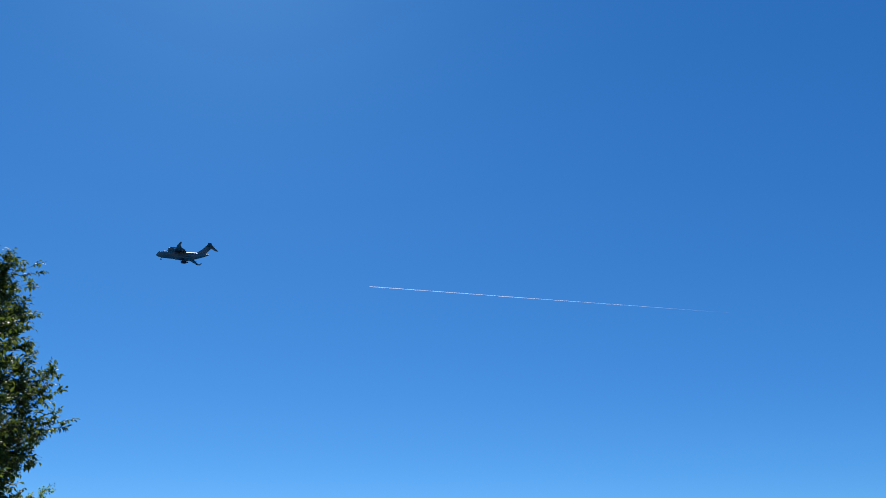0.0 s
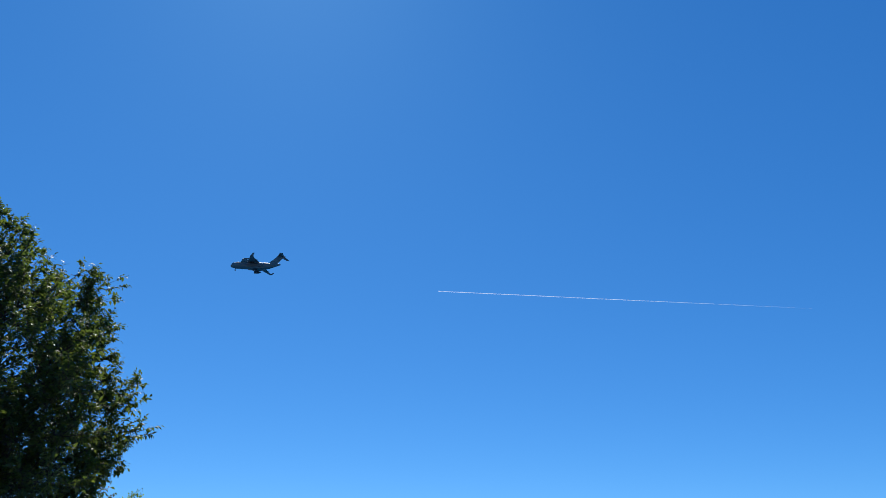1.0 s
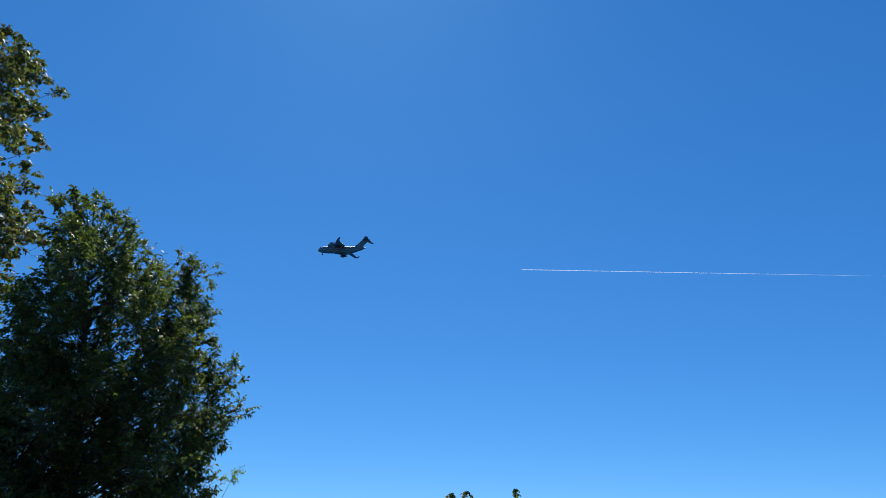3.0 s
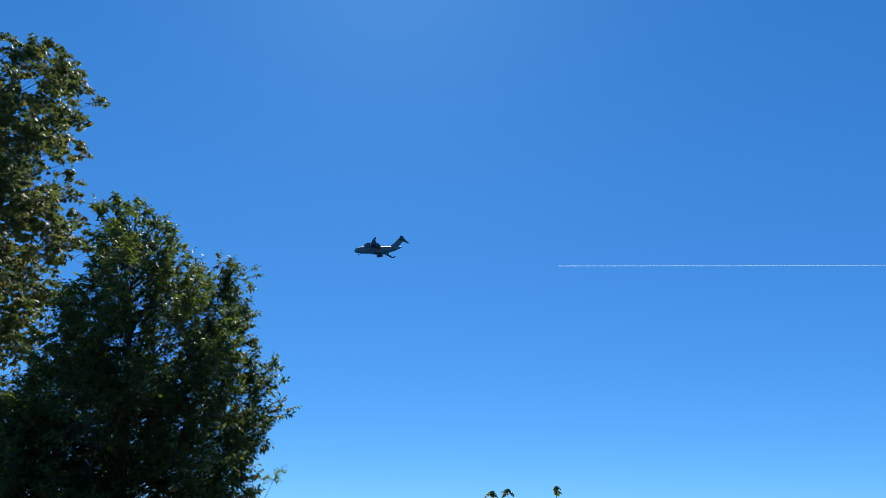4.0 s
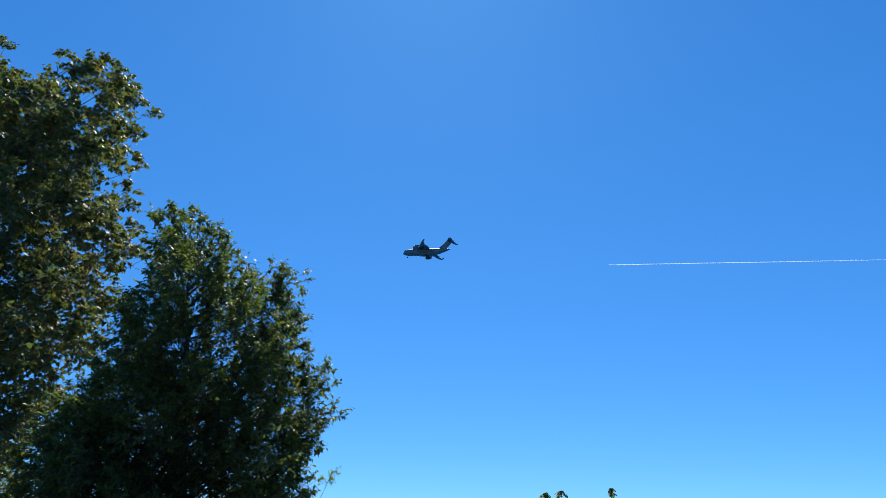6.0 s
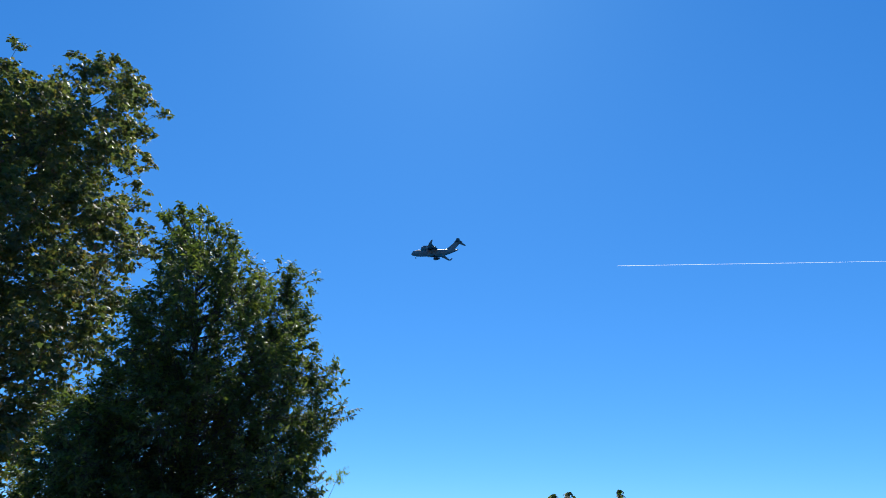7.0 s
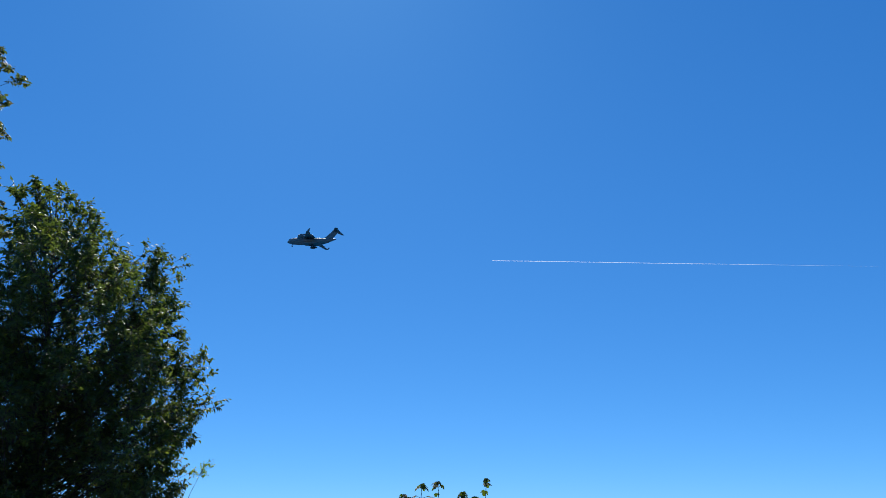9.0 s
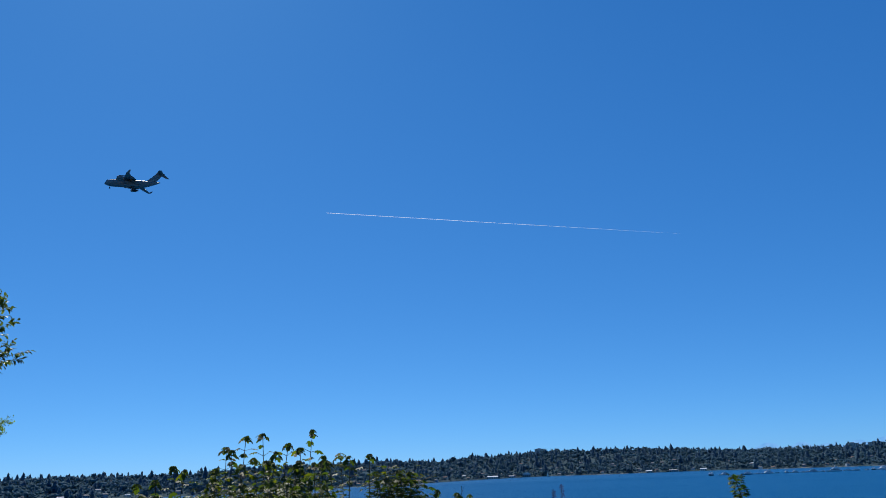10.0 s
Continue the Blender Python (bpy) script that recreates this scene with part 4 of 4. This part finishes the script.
def build_trail():
    """A thin white vapour trail, full at its head and thinning towards its old end."""
    rng = np.random.default_rng(31)
    p = Pile()
    a, b = place(-13.9, 19.68, 4300), place(-42.0, 16.4, 4300)
    way = b - a
    flat = unit(np.cross(way, [0, 0, 1.0]))
    high = unit(np.cross(flat, way))
    under = [math.pi * (0.95 + 1.1 * k / 6) for k in range(7)]  # only the trail's lower half, left open above so sun shines through it
    n = 900
    jag = np.cumsum(rng.normal(0, 0.05, (n + 1, 3)), axis=0)
    jag -= np.linspace(0, 1, n + 1)[:, None] * jag[-1]
    t = np.linspace(0, 1, n + 1)
    r = np.interp(t, [0, 0.004, 0.03, 0.12, 0.5, 0.75, 1], [0.7, 2.3, 2.4, 2.2, 1.7, 0.85, 0.12])
    pts = a + way * t[:, None] + jag * np.linspace(0.1, 1, n + 1)[:, None]
    q, m = np.arange(n), n + 1
    v = np.concatenate([pts + r[:, None] * (math.cos(a) * flat + math.sin(a) * high) for a in under])
    p.add(v, np.concatenate([np.concatenate([np.stack([q, q + 1, q + m + 1], 1), np.stack([q, q + m + 1, q + m], 1)]) + k * m for k in range(len(under) - 1)]))
    tagged(new("vapour_trail", p.mesh("vapour_trail", CLOUD, True)), "thin straight white vapour trail thinning out at its old end", "contrail")


build_trail()


# ---- the far shore ----
def shore_place(az, s):
    """A point on the land s metres behind the far shore at a bearing."""
    d = float(shore_distance(az)) + s
    x, y = -math.sin(radians(az)) * d, math.cos(radians(az)) * d
    return x, y, float(land(x, y))


def house_proto(wall, roof, w, dp, h, rise, windows, label):
    ob = thing("house", (0, 0, -500), label, "house", "houses on the far hillside")
    part("wall", box_bm(-w / 2, w / 2, -dp / 2, dp / 2, -2, h), wall, ob)
    o = 0.5
    prof = [(-dp / 2 - o, h - 0.1), (0, h + rise), (dp / 2 + o, h - 0.1), (dp / 2 + o, h + 0.2), (0, h + rise + 0.3), (-dp / 2 - o, h + 0.2)]
    part("roof", loft_bm([[(x, y, z) for y, z in prof] for x in (-w / 2 - o, w / 2 + o)]), roof, ob)
    for k in (-1, 1):
        bm = bmesh.new()
        x = k * (w / 2 - 0.05)
        bm.faces.new([bm.verts.new(p) for p in ((x, -dp / 2, h), (x, dp / 2, h), (x, 0, h + rise))])
        part("gable", bm, wall, ob)
    for i in range(windows):
        x = (i + 0.5) / windows * w - w / 2
        win = part("window", box_bm(x - 0.8, x + 0.8, -dp / 2 - 0.06, -dp / 2 + 0.05, h - 2.2, h - 0.7), GLASS_DARK, ob)
        part("sill", box_bm(x - 0.95, x + 0.95, -dp / 2 - 0.18, -dp / 2 - 0.02, h - 2.35, h - 2.2), GELCOAT, win)
    part("chimney", box_bm(w * 0.22, w * 0.22 + 0.9, -0.4, 0.5, h + rise * 0.4, h + rise + 1.2), CONCRETE, ob)
    return ob


def build_houses():
    """Houses among the trees; returns their places."""
    rng = random.Random(4)
    protos = [house_proto(WALLS[0], ROOFS[0], 14, 9, 6, 3.0, 4, "white two-storey house with dark shingle roof"),
              house_proto(WALLS[1], ROOFS[1], 16, 10, 5, 2.6, 4, "grey house with pale grey roof"),
              house_proto(WALLS[2], ROOFS[2], 12, 9, 6, 3.4, 3, "brown timber house with brown roof"),
              house_proto(WALLS[3], ROOFS[0], 13, 10, 7, 2.8, 3, "blue-grey house with dark roof"),
              house_proto(WALLS[4], ROOFS[3], 17, 10, 5, 2.4, 4, "cream house with red-brown tile roof"),
              house_proto(WALLS[0], ROOFS[4], 18, 9, 4, 1.8, 5, "low white house with pale flat-pitched roof")]
    spots = []
    tries = 0
    while len(spots) < 125 and tries < 4000:
        tries += 1
        az, s = rng.uniform(-55, 6), rng.choice([rng.uniform(14, 40), rng.uniform(40, 650), rng.uniform(60, 700)])
        x, y, z = shore_place(az, s)
        if any((x - q[0]) ** 2 + (y - q[1]) ** 2 < 34 ** 2 for q in spots):
            continue
        k = len(spots)
        m = pose(x, y, z, 0, 0, az + rng.uniform(-35, 35))
        if k < len(protos):
            protos[k].matrix_world = m @ Matrix.Scale(0.8, 4)
        else:
            copy_thing(protos[rng.choice([0, 1, 2, 2, 3, 3, 3, 4, 4, 5])], m @ Matrix.Scale(rng.uniform(0.7, 0.95), 4))
        spots.append((x, y))
    return spots


HOUSES = build_houses()


def build_block(az, s, w, h, floors, label):
    """A flat-roofed apartment block with rows of windows."""
    x, y, z = shore_place(az, s)
    ob = thing("apartment_block", (x, y, z), label, "apartment building", turn=az)
    part("wall", box_bm(-w / 2, w / 2, -9, 9, -3, h), CONCRETE, ob)
    part("roof", box_bm(-w / 2 - 0.5, w / 2 + 0.5, -9.5, 9.5, h + 0.01, h + 0.9), ROOFS[1], ob)
    part("plant_room", box_bm(-w / 5, w / 8, -4, 4, h + 0.9, h + 3.6), CONCRETE, ob)
    n = int(w / 5)
    me = None
    for f in range(floors):
        for i in range(n):
            if me is None:
                win = part("window", box_bm(-1.3, 1.3, -0.06, 0.05, 0, 1.7), GLASS_DARK, ob)
                me = win.data
            else:
                win = part("window", me, GLASS_DARK, ob)
            win.location = ((i + 0.5) / n * w - w / 2, -9, h - 2.8 - f * 3)


build_block(-50.9, 880, 38, 19, 4, "pale apartment block rising above the ridge trees")
build_block(-52.2, 870, 44, 19, 4, "wide pale apartment block above the ridge trees")
build_block(-29.9, 900, 42, 20, 4, "long low block on the wooded ridge")


def boathouse(az, s, w, dp, h, arched, wall, roof, label):
    x, y, z = shore_place(az, s)
    ob = thing("boathouse", (x, y, max(z, 0.6)), label, "boathouse", "waterfront buildings", turn=az)
    part("wall", box_bm(-w / 2, w / 2, -dp / 2, dp / 2, -3, h), wall, ob)
    if arched:
        ring = [(-w / 2 - 0.4, h + 0.01)] + [(-(w / 2 + 0.4) * math.cos(a), h + w * 0.22 * math.sin(a)) for a in (math.pi * k / 12 for k in range(1, 12))] + [(w / 2 + 0.4, h + 0.01)]
        part("roof", loft_bm([[(px, yy, pz) for px, pz in ring] for yy in (-dp / 2 - 0.4, dp / 2 + 0.4)]), roof, ob)
    else:
        prof = [(-dp / 2 - 0.6, h), (0, h + 2.4), (dp / 2 + 0.6, h), (dp / 2 + 0.6, h + 0.3), (0, h + 2.8), (-dp / 2 - 0.6, h + 0.3)]
        part("roof", loft_bm([[(px, yy, zz) for yy, zz in prof] for px in (-w / 2 - 0.5, w / 2 + 0.5)]), roof, ob)
    n = max(2, int(w / 6))
    for i in range(n):
        cx = (i + 0.5) / n * w - w / 2
        part("door", box_bm(cx - 1.8, cx + 1.8, -dp / 2 - 0.08, -dp / 2 + 0.05, 0.1, h - 1.0), GLASS_DARK, ob)


boathouse(-26.2, 4, 40, 16, 5, False, WALLS[0], ROOFS[4], "long white boathouse with pale roof on the waterfront")
boathouse(-28.8, 6, 26, 18, 7, True, WALLS[1], ROOFS[4], "grey waterfront hall with white arched roof")
boathouse(-27.7, 4, 16, 10, 4, False, WALLS[0], ROOFS[1], "small white waterfront building with grey roof")
boathouse(-37.6, 3, 18, 10, 4, False, WALLS[4], ROOFS[4], "cream boathouse with pale roof on the waterfront")
boathouse(-39.3, 3, 26, 11, 4, False, WALLS[1], ROOFS[1], "long grey boathouse with grey roof on the waterfront")
boathouse(-41.3, 4, 18, 10, 4, False, WALLS[0], ROOFS[4], "white boathouse with pale roof on the waterfront")


def far_woods():
    """Conifers and broad trees over the far hills, as one wood."""
    rng = np.random.default_rng(77)
    cones, balls = [], []
    for _ in range(5):
        v, f = [], []
        tiers = 6
        for t in range(tiers):
            z0, z1 = 0.08 + 0.92 * t / tiers * 0.95, min(1.0, 0.08 + 0.92 * (t + 1.9) / tiers)
            r = 0.25 * (1 - t / tiers) ** 0.75 + 0.02
            b = len(v)
            for k in range(7):
                a = k * 0.8976 + rng.uniform(-0.25, 0.25)
                q = r * rng.uniform(0.65, 1.25)
                v.append((q * math.cos(a), q * math.sin(a), z0 + rng.uniform(-0.03, 0.02)))
            v.append((rng.uniform(-0.01, 0.01), rng.uniform(-0.01, 0.01), z1))
            f += [(b + k, b + (k + 1) % 7, b + 7) for k in range(7)]
        cones.append((np.array(v), np.array(f)))
    for _ in range(6):
        # overlapping uneven masses of leaves with small sprays that stand out of them
        mass = np.stack([rng.normal(0, 0.14, 3), rng.normal(0, 0.14, 3), rng.uniform(0.35, 0.74, 3)], 1)
        bm = bmesh.new()
        for c in mass:
            bmesh.ops.create_icosphere(bm, subdivisions=1, radius=rng.uniform(0.12, 0.2), matrix=Matrix.Translation(c))
        bm.verts.index_update()
        core = np.array([w.co for w in bm.verts]) + rng.normal(0, 0.05, (len(bm.verts), 3))
        faces = np.array([[w.index for w in q.verts] for q in bm.faces])
        bm.free()
        at = mass[rng.integers(0, 3, 44)] + unit(rng.normal(0, 1, (44, 3))) * rng.uniform(0.13, 0.27, (44, 1))
        v = (at[:, None] + rng.normal(0, 0.06, (44, 3, 3))).reshape(-1, 3)
        balls.append((np.concatenate([core, v]), np.concatenate([faces, np.arange(len(v)).reshape(-1, 3) + len(core)])))
    houses = np.array(HOUSES)
    firs, broad = Pile(), Pile()
    made = 0
    while made < 8800:
        az = rng.uniform(-58, 11)
        far = float(shore_distance(az))
        s = rng.uniform(6, 1080) if rng.random() > 0.12 else rng.uniform(5, 60)
        d = far + s
        if rng.random() > d / 3400:
            continue
        x, y = -math.sin(radians(az)) * d, math.cos(radians(az)) * d
        gap = houses - [x, y]
        view = np.array([-math.sin(radians(az)), math.cos(radians(az))])
        along, across = gap @ view, np.abs(gap @ [view[1], -view[0]])
        if np.any((across < 7) & (along > -8) & (along < 60)):
            continue
        z = float(land(x, y))
        mix = 0.5 + 0.4 * float(wave(x * 2.5, y * 2.5, 12))
        conifer = rng.random() < (0.16 + 0.5 * max(mix, 0) ** 2 if s > 120 else 0.14)
        low = (0.75 if s < 120 else 1.0) * (0.95 + 0.4 * float(wave(x * 9, y * 9, 21)))
        if conifer:
            v, f = cones[rng.integers(5)]
            h = (11 + 19 * rng.random() ** 2) * low
            wide = rng.uniform(1.0, 1.6) * h
        else:
            v, f = balls[rng.integers(6)]
            h = (7.5 + 17 * rng.random() ** 1.6) * low
            wide = rng.uniform(0.95, 1.45) * h
        a = rng.uniform(0, 6.28)
        c, sn = math.cos(a), math.sin(a)
        (firs if conifer else broad).add(np.stack([(v[:, 0] * c - v[:, 1] * sn) * wide + x, (v[:, 0] * sn + v[:, 1] * c) * wide + y, v[:, 2] * h + z - 0.5], 1), f)
        made += 1
    tagged(new("conifer_woods", firs.mesh("conifer_woods", FIRS)), "dark conifers, tinted blue for haze, standing over distant wooded hills", "forest", kind="stuff")
    tagged(new("broadleaf_woods", broad.mesh("broadleaf_woods", BROAD)), "green broadleaf trees, tinted blue for haze, covering distant hills down to shore", "forest", kind="stuff")


far_woods()


def sea_wall():
    """Pale stones along the far waterline."""
    rng = np.random.default_rng(6)
    p = Pile()
    base = np.array([(-1, -1, 0), (1, -1, 0), (1, 1, 0), (-1, 1, 0), (-0.7, -0.7, 1), (0.7, -0.7, 1), (0.7, 0.7, 1), (-0.7, 0.7, 1)], float)
    tri = np.array([(0, 1, 5), (0, 5, 4), (1, 2, 6), (1, 6, 5), (2, 3, 7), (2, 7, 6), (3, 0, 4), (3, 4, 7), (4, 5, 6), (4, 6, 7)])
    for _ in range(1500):
        az = rng.uniform(-58, -18)
        if wave(az * 60, 0.0, 9) < -0.1:
            continue
        x, y, z = shore_place(az, rng.uniform(-3, 3))
        q = base * rng.uniform(0.6, 1.5, 3) * [1.6, 1, 0.9] * rng.uniform(0.9, 1.1, base.shape)
        p.add(q + [x, y, max(z, 0) - 0.4], tri)
    tagged(new("shore_rocks", p.mesh("shore_rocks", STONE)), "pale boulders along the far waterline", "rocks", kind="stuff")


sea_wall()


# ---- boats on the lake ----
def boat_proto(length, hull_mat, decks, mast, label):
    ob = thing("motor_yacht", (0, 0, -500), label, "boat", "boats at anchor")
    w, h = length * 0.14, length * 0.09
    rings = []
    for u, wide, up in ((-0.5, 0.85, 1.0), (-0.2, 1.0, 0.98), (0.15, 0.95, 1.05), (0.38, 0.55, 1.2), (0.5, 0.04, 1.32)):
        x = u * length
        rings.append([(x, -w * wide, h * up), (x, -w * wide * 0.8, 0.15 * h), (x, 0, -0.5), (x, w * wide * 0.8, 0.15 * h), (x, w * wide, h * up)])
    hull = part("hull", loft_bm(rings), hull_mat, ob)
    part("rub_rail", box_bm(-0.5 * length, 0.3 * length, -w * 1.02, w * 1.02, h * 0.9, h * 0.97), GELCOAT, hull)
    z, a, b, ww = h, -0.38, 0.24, 0.8
    for k in range(decks):
        dh = length * 0.075
        cab = part("cabin", loft_bm([[(a * length, -w * ww, z), (b * length, -w * ww, z), (b * length, w * ww, z), (a * length, w * ww, z)],
                                     [(a * length, -w * ww * 0.9, z + dh), ((b - 0.07) * length, -w * ww * 0.85, z + dh), ((b - 0.07) * length, w * ww * 0.85, z + dh), (a * length, w * ww * 0.9, z + dh)]]), GELCOAT, ob)
        part("window_band", box_bm((a + 0.03) * length, (b - 0.08) * length, -w * ww * 0.98, w * ww * 0.98, z + dh * 0.4, z + dh * 0.75), SMOKED, cab)
        part("roof", box_bm((a - 0.05) * length, (b - 0.03) * length, -w * ww, w * ww, z + dh, z + dh * 1.12), GELCOAT, cab)
        z, a, b, ww = z + dh * 1.12, a + 0.06, b - 0.14, ww * 0.85
    part("mast", mesh_of("mast", *tube(np.array([[-0.1 * length, 0, z], [-0.1 * length, 0, z + mast * 0.5], [-0.1 * length, 0, z + mast]]), [0.12, 0.1, 0.06], 6), GELCOAT), GELCOAT, ob)
    return ob


def build_boats():
    protos = {"y": boat_proto(26, GELCOAT, 3, 5, "large white motor yacht at anchor"), "c": boat_proto(17, GELCOAT, 2, 3, "white cabin cruiser at anchor"),
              "n": boat_proto(18, NAVY, 2, 3, "dark-hulled cabin cruiser at anchor"), "s": boat_proto(11, GELCOAT, 1, 2, "small white cabin boat at anchor")}
    line = [(-41.75, "n", 1.1, 70), (-42.6, "c", 1.0, 20), (-44.1, "n", 1.0, 10), (-44.75, "s", 1.1, -15), (-45.4, "c", 1.1, 25), (-46.0, "s", 1.0, 0), (-46.6, "c", 0.8, 60), (-47.1, "c", 0.85, 15),
            (-47.65, "s", 1.1, -20), (-48.2, "c", 1.1, 10), (-48.8, "s", 1.0, 40), (-49.5, "y", 0.9, 8), (-50.3, "c", 0.8, -10), (-50.8, "s", 1.2, 10), (-51.4, "s", 0.9, 30), (-51.8, "n", 0.8, 70), (-52.3, "c", 1.1, 15), (-52.8, "y", 0.8, 30), (-53.4, "c", 1.0, 0)]
    used = set()
    rng = random.Random(2)
    for az, kind, size, turn in line:
        d = np.interp(az, [-54, -42], [1560, 1480]) + rng.uniform(-20, 20)
        size *= 1.08
        m = pose(-math.sin(radians(az)) * d, math.cos(radians(az)) * d, 0.0, 0, 0, az + 180 + turn) @ Matrix.Scale(size, 4)
        if kind in used:
            c = copy_thing(protos[kind], m)
            c.scale = (size, size, size)
        else:
            protos[kind].matrix_world = m
            used.add(kind)


build_boats()


def sailboat(az, d):
    ob = thing("sailboat", (-math.sin(radians(az)) * d, math.cos(radians(az)) * d, 0), "white sailboat with one raised sail by the shore", "sailboat", turn=az)
    rings = [[(x, -w, 1.1), (x, -w * 0.5, 0.1), (x, 0, -0.4), (x, w * 0.5, 0.1), (x, w, 1.1)] for x, w in ((-5, 1.2), (0, 1.6), (4, 0.8), (5.5, 0.05))]
    part("hull", loft_bm(rings), GELCOAT, ob)
    part("mast", mesh_of("mast", *tube(np.array([[0.5, 0, 1], [0.5, 0, 8], [0.5, 0, 16]]), [0.12, 0.1, 0.06], 6), GELCOAT), GELCOAT, ob)
    bm = loft_bm([[(0.3, y, 1.8), (-4.4, y - 0.6, 2.0), (0.3, y, 15.5)] for y in (0.0, 0.05)])
    part("sail", bm, GELCOAT, ob)


sailboat(-30.4, 2250)


def buoy(az, d):
    ob = thing("buoy", (-math.sin(radians(az)) * d, math.cos(radians(az)) * d, 0), "dark mooring buoy on the lake", "buoy", "buoys")
    part("float", loft_bm([[(r * math.cos(a), r * math.sin(a), z) for a in (k * math.pi / 6 for k in range(12))] for z, r in ((-0.5, 0.8), (0.4, 1.0), (0.9, 0.7), (1.0, 0.3), (2.6, 0.15))]), DARK, ob)


for _az, _d in ((-27.6, 1750), (-28.6, 1800), (-29.9, 1780), (-30.9, 1760), (-35.5, 1820), (-39.2, 1700)):
    buoy(_az, _d)


def dock(az, s, length):
    x, y, z = shore_place(az, s)
    ob = thing("dock", (x, y, 0.0), "weathered timber dock on piles", "dock", "docks", turn=az)
    part("deck", box_bm(-1.2, 1.2, -length, 3, 1.1, 1.4), TIMBER, ob)
    for k in range(int(length / 6) + 1):
        for sx in (-1, 1):
            part("pile", mesh_of("pile", *tube(np.array([[sx, -k * 6.0, -2], [sx, -k * 6.0, 0.5], [sx, -k * 6.0, 2.0]]), [0.2, 0.2, 0.18], 6), TIMBER), TIMBER, ob)


for _az, _n in ((-25.2, 20), (-27.0, 26), (-28.2, 24), (-29.6, 22), (-36.4, 18), (-38.4, 24), (-40.3, 20), (-43.5, 20), (-46.2, 22), (-49.0, 20)):
    dock(_az, 0, _n)
